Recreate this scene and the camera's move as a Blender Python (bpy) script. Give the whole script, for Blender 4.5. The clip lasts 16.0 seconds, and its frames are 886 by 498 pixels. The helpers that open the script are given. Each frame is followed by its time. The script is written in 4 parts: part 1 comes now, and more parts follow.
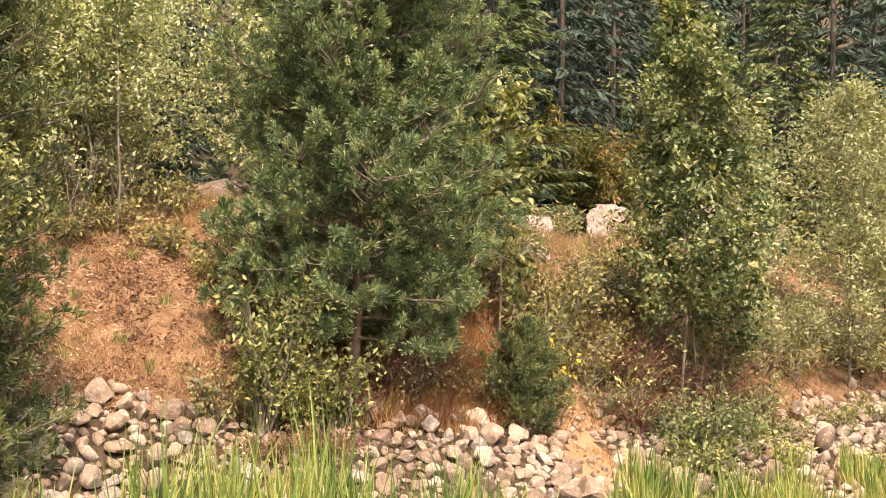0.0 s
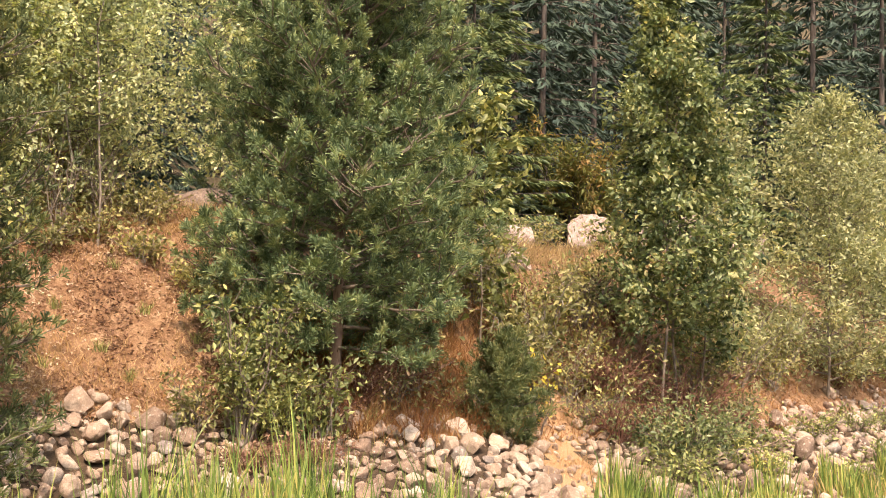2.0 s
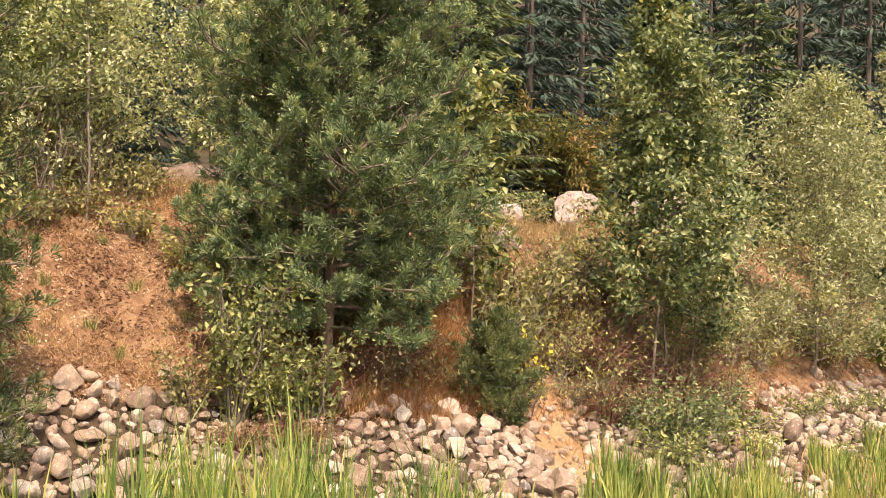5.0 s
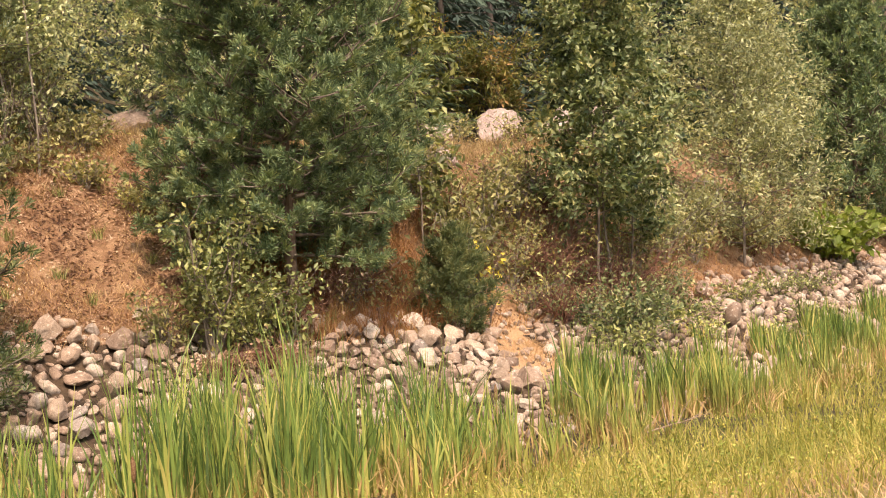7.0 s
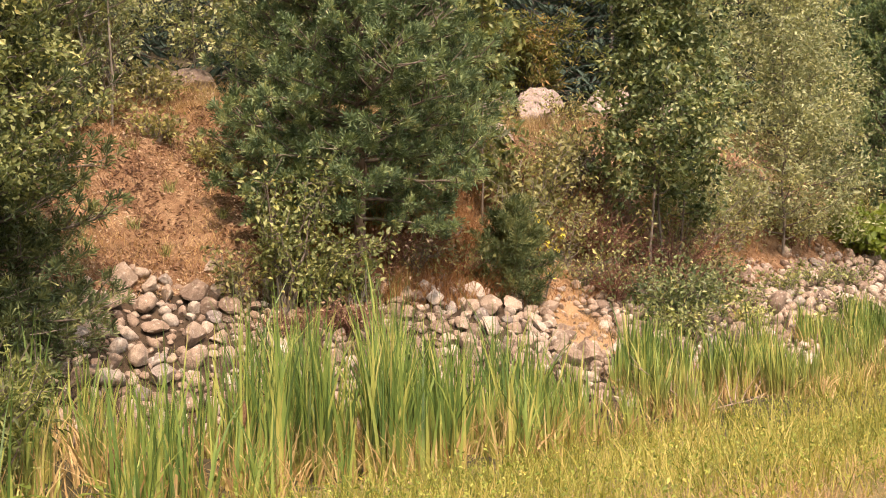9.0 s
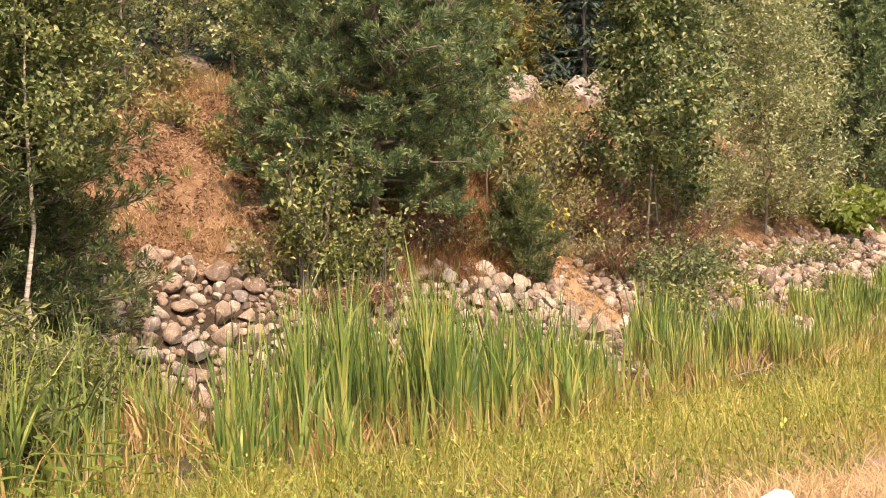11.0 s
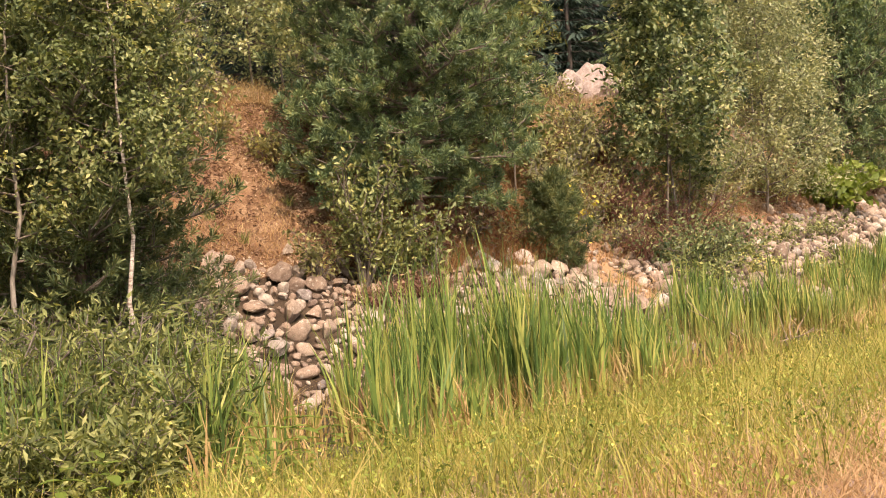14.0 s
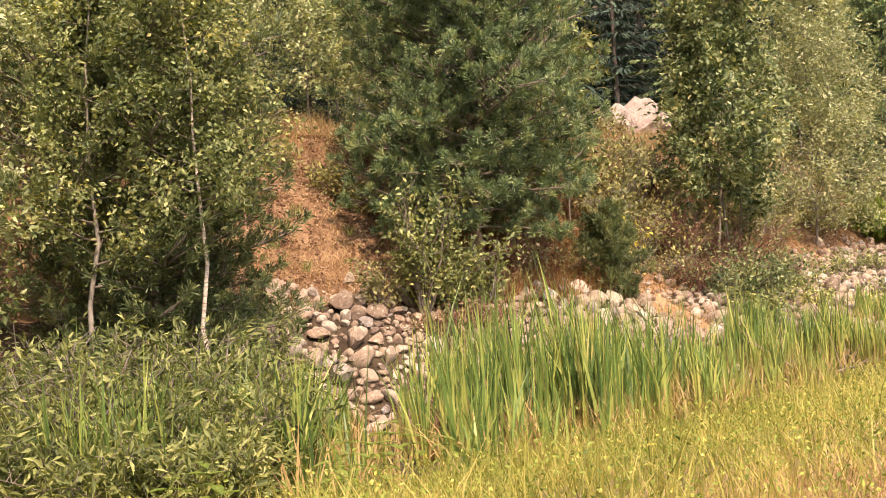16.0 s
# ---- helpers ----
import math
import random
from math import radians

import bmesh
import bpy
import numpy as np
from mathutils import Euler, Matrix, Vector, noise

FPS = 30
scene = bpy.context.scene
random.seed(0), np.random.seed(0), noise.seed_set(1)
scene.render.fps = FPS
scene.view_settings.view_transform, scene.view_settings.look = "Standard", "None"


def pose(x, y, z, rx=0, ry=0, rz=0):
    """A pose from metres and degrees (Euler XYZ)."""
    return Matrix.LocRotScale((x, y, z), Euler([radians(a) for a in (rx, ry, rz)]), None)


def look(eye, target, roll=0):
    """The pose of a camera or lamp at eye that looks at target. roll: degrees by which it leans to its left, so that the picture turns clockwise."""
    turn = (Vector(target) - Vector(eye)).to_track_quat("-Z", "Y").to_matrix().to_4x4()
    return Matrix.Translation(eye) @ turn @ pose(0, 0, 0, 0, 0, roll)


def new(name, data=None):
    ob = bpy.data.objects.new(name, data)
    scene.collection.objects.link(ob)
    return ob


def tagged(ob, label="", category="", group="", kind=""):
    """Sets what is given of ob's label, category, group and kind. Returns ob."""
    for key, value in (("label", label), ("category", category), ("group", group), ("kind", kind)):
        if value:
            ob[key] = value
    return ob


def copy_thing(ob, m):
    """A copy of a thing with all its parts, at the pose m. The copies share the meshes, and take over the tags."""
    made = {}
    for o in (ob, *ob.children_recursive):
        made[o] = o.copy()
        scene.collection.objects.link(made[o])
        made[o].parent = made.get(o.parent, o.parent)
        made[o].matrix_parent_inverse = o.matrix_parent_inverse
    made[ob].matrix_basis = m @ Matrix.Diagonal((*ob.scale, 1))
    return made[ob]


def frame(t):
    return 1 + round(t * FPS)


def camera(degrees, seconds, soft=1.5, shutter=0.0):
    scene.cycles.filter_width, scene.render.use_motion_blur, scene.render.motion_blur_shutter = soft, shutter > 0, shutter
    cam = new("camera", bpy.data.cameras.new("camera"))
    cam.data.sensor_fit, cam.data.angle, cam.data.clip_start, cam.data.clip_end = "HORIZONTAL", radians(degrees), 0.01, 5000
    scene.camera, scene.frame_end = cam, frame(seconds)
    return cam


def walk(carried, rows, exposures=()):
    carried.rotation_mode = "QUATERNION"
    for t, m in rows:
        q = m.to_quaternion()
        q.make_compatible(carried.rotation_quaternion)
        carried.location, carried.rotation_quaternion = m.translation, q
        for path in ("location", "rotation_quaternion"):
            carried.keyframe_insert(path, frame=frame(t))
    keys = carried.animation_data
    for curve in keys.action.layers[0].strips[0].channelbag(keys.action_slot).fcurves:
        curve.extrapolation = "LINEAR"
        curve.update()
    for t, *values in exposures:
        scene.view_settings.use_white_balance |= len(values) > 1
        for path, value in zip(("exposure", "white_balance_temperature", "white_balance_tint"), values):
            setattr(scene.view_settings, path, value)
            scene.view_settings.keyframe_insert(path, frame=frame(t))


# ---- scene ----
cam = camera(35.07, 16.0, soft=1.0)
WALK = [
    (0.0, look((-0.000, -0.000, 3.166), (12.146, 21.796, 4.722), 1.30)),
    (0.5, look((0.010, 0.008, 3.161), (12.250, 21.749, 4.746), 1.12)),
    (1.0, look((0.012, -0.008, 3.163), (12.361, 21.673, 4.733), 1.00)),
    (1.5, look((0.008, -0.028, 3.171), (12.388, 21.631, 4.792), 1.14)),
    (2.0, look((-0.008, -0.049, 3.168), (12.410, 21.579, 4.902), 1.35)),
    (2.5, look((-0.005, -0.053, 3.186), (12.387, 21.582, 5.028), 1.55)),
    (3.0, look((-0.008, -0.046, 3.179), (12.380, 21.588, 5.049), 1.46)),
    (5.3, look((-0.244, 0.255, 3.344), (12.642, 21.648, 4.489), 1.74)),
    (5.5, look((-0.381, 0.111, 3.305), (12.772, 21.348, 4.302), 0.32)),
    (6.0, look((-0.705, 0.022, 3.166), (12.968, 20.946, 3.627), -1.93)),
    (6.5, look((-1.015, -0.015, 3.113), (12.811, 20.811, 3.395), -3.17)),
    (7.0, look((-1.428, -0.205, 3.093), (12.727, 20.401, 3.053), -3.49)),
    (7.5, look((-1.722, -0.023, 3.060), (12.622, 20.452, 2.993), -3.16)),
    (8.0, look((-2.161, -0.025, 3.024), (12.157, 20.468, 2.823), -1.64)),
    (8.5, look((-2.525, -0.028, 2.993), (11.742, 20.495, 2.481), -0.50)),
    (9.0, look((-2.771, 0.139, 2.990), (11.427, 20.711, 2.551), -0.25)),
    (9.2, look((-2.886, 0.182, 2.995), (11.296, 20.766, 2.583), 0.36)),
    (11.3, look((-4.366, 0.308, 2.824), (10.741, 20.219, 2.216), -0.93)),
    (11.5, look((-4.456, 0.416, 2.893), (10.733, 20.265, 2.324), -0.89)),
    (12.0, look((-4.774, 0.536, 2.866), (10.332, 20.451, 2.397), -0.70)),
    (12.5, look((-5.211, 0.404, 2.845), (9.992, 20.238, 2.154), -1.58)),
    (13.0, look((-5.477, 0.499, 2.764), (9.920, 20.154, 1.492), -3.26)),
    (13.5, look((-6.031, 0.164, 2.800), (9.603, 19.624, 1.431), -4.17)),
    (14.0, look((-6.344, 0.205, 2.760), (9.169, 19.800, 2.112), -3.99)),
    (14.5, look((-6.716, 0.089, 2.745), (8.640, 19.816, 2.698), -3.67)),
    (15.0, look((-6.835, 0.016, 2.758), (8.596, 19.684, 2.973), -3.23)),
    (15.5, look((-6.843, 0.034, 2.746), (8.376, 19.868, 2.841), -4.24)),
    (16.0, look((-7.001, -0.000, 2.720), (8.005, 19.996, 2.711), -3.67)),
]
EXPOSURES = [(0.0, 0.56), (5.5, 0.42), (6.2, 0.35), (7.0, 0.30), (9.0, 0.25), (12.0, 0.31), (13.0, 0.17), (13.6, 0.12), (14.2, 0.35), (15.0, 0.48), (16.0, 0.44)]
walk(cam, WALK, EXPOSURES)

# ---- light ----
SUN_ELEVATION, SUN_AZIMUTH = radians(54), radians(200)   # azimuth clockwise from +y


def make_light():
    world = bpy.data.worlds.new("sky")
    scene.world = world
    world.use_nodes = True
    nt = world.node_tree
    sky = nt.nodes.new("ShaderNodeTexSky")
    sky.sky_type = "NISHITA"
    sky.sun_disc = False
    sky.sun_elevation, sky.sun_rotation = SUN_ELEVATION, SUN_AZIMUTH
    sky.dust_density, sky.air_density = 7.0, 1.0
    bg = nt.nodes["Background"]
    bg.inputs["Strength"].default_value = 0.165
    nt.links.new(sky.outputs[0], bg.inputs["Color"])
    sun = new("sun", bpy.data.lights.new("sun", "SUN"))
    sun.data.energy, sun.data.angle, sun.data.color = 4.7, radians(0.8), (1.0, 0.725, 0.53)
    c = math.cos(SUN_ELEVATION)
    to_sun = Vector((math.sin(SUN_AZIMUTH) * c, math.cos(SUN_AZIMUTH) * c, math.sin(SUN_ELEVATION)))
    sun.matrix_world = look(to_sun * 60, (0, 0, 0))


make_light()

# ---- materials ----
def material(name, build):
    m = bpy.data.materials.new(name)
    m.use_nodes = True
    nt = m.node_tree
    build(nt, nt.nodes["Principled BSDF"])
    return m


def node(nt, kind, **values):
    n = nt.nodes.new(kind)
    for key, value in values.items():
        n.inputs[key.replace("_", " ")].default_value = value
    return n


def ramp(nt, factor, stops):
    r = nt.nodes.new("ShaderNodeValToRGB")
    while len(r.color_ramp.elements) < len(stops):
        r.color_ramp.elements.new(0.5)
    for e, (at, colour) in zip(r.color_ramp.elements, stops):
        e.position, e.color = at, (*colour, 1)
    nt.links.new(factor, r.inputs[0])
    return r.outputs[0]


def mixed(nt, kind, factor, a, b):
    m = nt.nodes.new("ShaderNodeMix")
    m.data_type, m.blend_type = "RGBA", kind
    for socket, value in ((m.inputs[0], factor), (m.inputs[6], a), (m.inputs[7], b)):
        if hasattr(value, "links"):
            nt.links.new(value, socket)
        elif isinstance(value, tuple):
            socket.default_value = (*value, 1)
        else:
            socket.default_value = value
    return m.outputs[2]


def noise_tex(nt, scale, detail=4.0, rough=0.6, where=None):
    n = node(nt, "ShaderNodeTexNoise", Scale=scale, Detail=detail, Roughness=rough)
    if where is None:
        where = nt.nodes.new("ShaderNodeNewGeometry").outputs["Position"]
    nt.links.new(where, n.inputs["Vector"])
    return n.outputs["Fac"]


def bumped(nt, bsdf, height, strength, distance):
    b = node(nt, "ShaderNodeBump", Strength=strength, Distance=distance)
    nt.links.new(height, b.inputs["Height"])
    nt.links.new(b.outputs[0], bsdf.inputs["Normal"])


def foliage(name, stops, rough=0.5, through_light=0.35, patch=0.5, foot=None, gain=0.9, single=0.72):
    """Leaves whose hue varies leaf by leaf and, at a larger scale, over the crown; light shines through them.
    foot: the colour to which blades yellow at their feet, and the heights between which they do."""
    def build(nt, bsdf):
        geo = nt.nodes.new("ShaderNodeNewGeometry")
        big = noise_tex(nt, patch, 2.0, 0.5, geo.outputs["Position"])
        add = nt.nodes.new("ShaderNodeMath")
        add.operation = "MULTIPLY_ADD"
        nt.links.new(geo.outputs["Random Per Island"], add.inputs[0])
        add.inputs[1].default_value = single
        sub = nt.nodes.new("ShaderNodeMath")
        sub.operation = "MULTIPLY_ADD"
        nt.links.new(big, sub.inputs[0])
        sub.inputs[1].default_value, sub.inputs[2].default_value = gain, 0.5 - 0.5 * single - 0.5 * gain
        nt.links.new(sub.outputs[0], add.inputs[2])
        colour = ramp(nt, add.outputs[0], stops)
        if foot:
            xyz = nt.nodes.new("ShaderNodeSeparateXYZ")
            nt.links.new(geo.outputs["Position"], xyz.inputs[0])
            span = nt.nodes.new("ShaderNodeMapRange")
            nt.links.new(xyz.outputs["Z"], span.inputs["Value"])
            for key, value in (("From Min", foot[1]), ("From Max", foot[2]), ("To Min", 0.7), ("To Max", 0.0)):
                span.inputs[key].default_value = value
            colour = mixed(nt, "MIX", span.outputs[0], colour, foot[0])
        nt.links.new(colour, bsdf.inputs["Base Color"])
        bsdf.inputs["Roughness"].default_value = rough
        bsdf.inputs["Specular IOR Level"].default_value = 0.35
        trans = nt.nodes.new("ShaderNodeBsdfTranslucent")
        warm = mixed(nt, "MULTIPLY", 1.0, colour, (1.25, 1.2, 0.6))
        nt.links.new(warm, trans.inputs["Color"])
        mix = nt.nodes.new("ShaderNodeMixShader")
        mix.inputs[0].default_value = through_light
        out = nt.nodes["Material Output"]
        nt.links.new(bsdf.outputs[0], mix.inputs[1])
        nt.links.new(trans.outputs[0], mix.inputs[2])
        nt.links.new(mix.outputs[0], out.inputs["Surface"])
    return material(name, build)


def bark(name, dark, light, scale=9.0, bands=False):
    def build(nt, bsdf):
        geo = nt.nodes.new("ShaderNodeNewGeometry")
        stretch = node(nt, "ShaderNodeMapping", Scale=(1.0, 1.0, 5.0 if bands else 0.25))
        nt.links.new(geo.outputs["Position"], stretch.inputs["Vector"])
        n = noise_tex(nt, scale, 6.0, 0.7, stretch.outputs[0])
        nt.links.new(ramp(nt, n, [(0.35, dark), (0.62, light)]), bsdf.inputs["Base Color"])
        bsdf.inputs["Roughness"].default_value = 0.85
        bumped(nt, bsdf, n, 0.6, 0.02)
    return material(name, build)


def earth(name, stops, scale, fine=38.0, bump=0.03, patches=None):
    def build(nt, bsdf):
        a = noise_tex(nt, scale, 5.0, 0.65)
        b = noise_tex(nt, fine, 5.0, 0.7)
        base = ramp(nt, a, stops)
        tone = ramp(nt, b, [(0.3, (0.45, 0.43, 0.42)), (0.7, (1.3, 1.3, 1.3))])
        colour = mixed(nt, "MULTIPLY", 0.8, base, tone)
        if patches:
            p = ramp(nt, noise_tex(nt, 0.45, 4.0, 0.6), [(0.48, (0, 0, 0)), (0.6, (1, 1, 1))])
            colour = mixed(nt, "MIX", p, colour, patches)
        nt.links.new(colour, bsdf.inputs["Base Color"])
        bsdf.inputs["Roughness"].default_value = 0.95
        bsdf.inputs["Specular IOR Level"].default_value = 0.15
        bumped(nt, bsdf, b, 0.8, bump)
    return material(name, build)


def stone(name, stops, lichen, by_object=True, spotted=0.55):
    def build(nt, bsdf):
        if by_object:
            info = nt.nodes.new("ShaderNodeObjectInfo")
            rand = info.outputs["Random"]
        else:
            rand = nt.nodes.new("ShaderNodeNewGeometry").outputs["Random Per Island"]
        base = ramp(nt, rand, stops)
        speck = ramp(nt, noise_tex(nt, 46.0, 4.0, 0.75), [(0.35, (0.55, 0.53, 0.52)), (0.65, (1.18, 1.18, 1.18))])
        colour = mixed(nt, "MULTIPLY", 0.75, base, speck)
        blotch = noise_tex(nt, 7.0, 5.0, 0.65)
        colour = mixed(nt, "MULTIPLY", 0.55, colour, ramp(nt, blotch, [(0.36, (0.5, 0.45, 0.42)), (0.58, (1.1, 1.1, 1.1))]))
        spots = ramp(nt, noise_tex(nt, 13.0, 3.0, 0.5), [(0.6, (0, 0, 0)), (0.68, (1, 1, 1))])
        half = nt.nodes.new("ShaderNodeMath")
        half.operation = "MULTIPLY"
        half.inputs[1].default_value = spotted
        nt.links.new(spots, half.inputs[0])
        colour = mixed(nt, "MIX", half.outputs[0], colour, lichen)
        nt.links.new(colour, bsdf.inputs["Base Color"])
        bsdf.inputs["Roughness"].default_value = 0.85
        bsdf.inputs["Specular IOR Level"].default_value = 0.25
        bumped(nt, bsdf, noise_tex(nt, 18.0, 6.0, 0.75), 0.8, 0.05)
    return material(name, build)


PINE_NEEDLES = foliage("pine_needles", [(0.0, (0.040, 0.070, 0.035)), (0.4, (0.126, 0.187, 0.094)), (0.75, (0.273, 0.348, 0.155)), (1.0, (0.451, 0.464, 0.203))], 0.45, 0.2, 3.6, None, 1.9, 0.4)
DARK_PINE = foliage("dark_pine_needles", [(0.0, (0.037, 0.054, 0.028)), (0.5, (0.111, 0.149, 0.061)), (1.0, (0.304, 0.307, 0.118))], 0.5, 0.2, 3.2, None, 1.7, 0.45)
# bluish haze is coloured into these needles; less in HEMLOCK, POPLAR, THICKET, PALE_WILLOW
HAZY_NEEDLES = foliage("hazy_forest_needles", [(0.0, (0.029, 0.051, 0.044)), (0.5, (0.060, 0.094, 0.073)), (1.0, (0.098, 0.147, 0.102))], 0.7, 0.15, 1.2)
HEMLOCK = foliage("hemlock_sprays", [(0.0, (0.041, 0.065, 0.032)), (0.45, (0.112, 0.161, 0.071)), (0.8, (0.235, 0.290, 0.127)), (1.0, (0.388, 0.407, 0.172))], 0.5, 0.25, 1.6, None, 1.6)
CEDAR = foliage("rusty_cedar_sprays", [(0.0, (0.060, 0.085, 0.028)), (0.45, (0.170, 0.190, 0.052)), (0.72, (0.290, 0.240, 0.075)), (1.0, (0.360, 0.190, 0.085))], 0.6, 0.3, 0.7, None, 1.5, 0.5)
POPLAR = foliage("poplar_leaves", [(0.0, (0.041, 0.067, 0.034)), (0.45, (0.153, 0.203, 0.092)), (0.8, (0.350, 0.397, 0.195)), (1.0, (0.612, 0.560, 0.286))], 0.38, 0.35, 1.5, None, 1.2)
BIRCH_LEAVES = foliage("birch_leaves", [(0.0, (0.075, 0.105, 0.039)), (0.45, (0.207, 0.248, 0.098)), (0.8, (0.418, 0.443, 0.196)), (1.0, (0.782, 0.694, 0.286))], 0.42, 0.38)
THICKET = foliage("thicket_leaves", [(0.0, (0.129, 0.163, 0.088)), (0.45, (0.391, 0.457, 0.267)), (0.8, (0.700, 0.724, 0.444)), (1.0, (0.850, 0.850, 0.564))], 0.45, 0.4, 1.4, None, 1.3)
PALE_WILLOW = foliage("pale_willow_leaves", [(0.0, (0.148, 0.173, 0.097)), (0.5, (0.329, 0.363, 0.208)), (1.0, (0.663, 0.658, 0.399))], 0.5, 0.38)
SHRUB_LEAVES = foliage("shrub_leaves", [(0.0, (0.068, 0.079, 0.035)), (0.45, (0.206, 0.244, 0.094)), (0.8, (0.453, 0.475, 0.198)), (1.0, (0.824, 0.724, 0.288))], 0.42, 0.35)
BRUSH_LEAVES = foliage("brush_leaves", [(0.0, (0.083, 0.091, 0.040)), (0.4, (0.215, 0.225, 0.100)), (0.75, (0.410, 0.385, 0.185)), (1.0, (0.620, 0.590, 0.220))], 0.5, 0.35)
WILLOW_BUSH = foliage("grey_green_willow_leaves", [(0.0, (0.049, 0.064, 0.023)), (0.4, (0.151, 0.178, 0.059)), (0.75, (0.297, 0.320, 0.112)), (1.0, (0.454, 0.450, 0.180))], 0.55, 0.35, 1.5, None, 1.4)
LIME_LEAVES = foliage("lime_broad_leaves", [(0.0, (0.120, 0.173, 0.032)), (0.5, (0.200, 0.266, 0.052)), (1.0, (0.304, 0.346, 0.096))], 0.4, 0.4)
REED = foliage("cattail_blades", [(0.0, (0.043, 0.076, 0.021)), (0.3, (0.102, 0.169, 0.040)), (0.55, (0.205, 0.284, 0.066)), (0.8, (0.372, 0.392, 0.101)), (1.0, (0.560, 0.446, 0.170))], 0.45, 0.14, 0.8, ((0.366, 0.320, 0.088), -0.1, 0.62))
REED_DRY = foliage("dead_cattail_blades", [(0.0, (0.309, 0.193, 0.086)), (0.5, (0.499, 0.347, 0.160)), (1.0, (0.689, 0.564, 0.293))], 0.7, 0.25)
VERGE = foliage("verge_grass_blades", [(0.0, (0.155, 0.169, 0.036)), (0.35, (0.280, 0.282, 0.061)), (0.65, (0.426, 0.390, 0.097)), (1.0, (0.599, 0.483, 0.177))], 0.55, 0.35, 0.8, gain=2.2)
STRAW = foliage("straw", [(0.0, (0.33, 0.20, 0.10)), (0.5, (0.52, 0.35, 0.19)), (1.0, (0.68, 0.52, 0.30))], 0.8, 0.2, gain=1.6)
RUST_GRASS = foliage("rusty_dry_grass", [(0.0, (0.192, 0.081, 0.035)), (0.45, (0.314, 0.152, 0.066)), (0.8, (0.401, 0.246, 0.104)), (1.0, (0.505, 0.379, 0.178))], 0.8, 0.22, 0.9, gain=1.8)
TAN_GRASS = foliage("tan_dry_grass", [(0.0, (0.180, 0.115, 0.055)), (0.45, (0.310, 0.220, 0.110)), (0.8, (0.420, 0.330, 0.170)), (1.0, (0.500, 0.430, 0.240))], 0.8, 0.22, 0.9, gain=1.6)
LITTER = foliage("leaf_litter", [(0.0, (0.081, 0.042, 0.028)), (0.4, (0.237, 0.135, 0.083)), (0.75, (0.418, 0.284, 0.190)), (1.0, (0.665, 0.549, 0.420))], 0.8, 0.12, 0.9, gain=1.5)
VERGE_WEED = foliage("verge_weed_leaves", [(0.0, (0.117, 0.167, 0.032)), (0.5, (0.265, 0.325, 0.059)), (0.85, (0.448, 0.478, 0.111)), (1.0, (0.604, 0.580, 0.190))], 0.5, 0.35, 0.8, gain=1.8)
YELLOW_LEAVES = foliage("yellow_hazel_leaves", [(0.0, (0.50, 0.42, 0.06)), (0.5, (0.72, 0.62, 0.10)), (1.0, (0.82, 0.76, 0.22))], 0.5, 0.4)
PETALS = foliage("small_yellow_flowers", [(0.0, (0.66, 0.56, 0.08)), (1.0, (0.85, 0.78, 0.30))], 0.6, 0.3)

PINE_BARK = bark("pine_bark", (0.10, 0.065, 0.045), (0.28, 0.20, 0.15))
LIMB_BARK = bark("twig_bark", (0.09, 0.07, 0.055), (0.25, 0.21, 0.17))
FOREST_BARK = bark("forest_bark", (0.045, 0.038, 0.034), (0.13, 0.11, 0.095))
GREY_BARK = bark("grey_bark", (0.13, 0.11, 0.09), (0.36, 0.32, 0.27))
BIRCH_BARK = bark("birch_bark", (0.22, 0.15, 0.11), (0.74, 0.65, 0.56), 6.0, True)
DEAD_WOOD = bark("dead_wood", (0.20, 0.13, 0.10), (0.46, 0.36, 0.28))
RED_TWIG = bark("reddish_twigs", (0.10, 0.046, 0.032), (0.25, 0.125, 0.085))

SLOPE_SOIL = earth("dry_slope_soil", [(0.3, (0.14, 0.08, 0.045)), (0.5, (0.27, 0.165, 0.095)), (0.7, (0.42, 0.29, 0.18))], 2.6)
SAND = earth("sandy_washout", [(0.3, (0.33, 0.20, 0.11)), (0.7, (0.50, 0.35, 0.205))], 1.5, 60.0, 0.015)
FOREST_FLOOR = earth("forest_floor", [(0.3, (0.055, 0.050, 0.034)), (0.7, (0.14, 0.115, 0.07))], 0.6)
DITCH = earth("ditch_mud", [(0.3, (0.05, 0.045, 0.028)), (0.7, (0.12, 0.10, 0.055))], 1.5)
VERGE_SOIL = earth("verge_soil", [(0.3, (0.16, 0.14, 0.055)), (0.7, (0.34, 0.27, 0.12))], 1.1, 40.0, 0.02)
BARE = earth("bare_dry_verge", [(0.3, (0.26, 0.175, 0.13)), (0.7, (0.44, 0.32, 0.24))], 1.8, 60.0, 0.015)
# riprap bed: colour darkened to put shade into the gaps between stones
SHADED_RUBBLE = earth("shaded_rubble_between_stones", [(0.3, (0.045, 0.034, 0.025)), (0.7, (0.12, 0.085, 0.055))], 3.0, 25.0, 0.04)

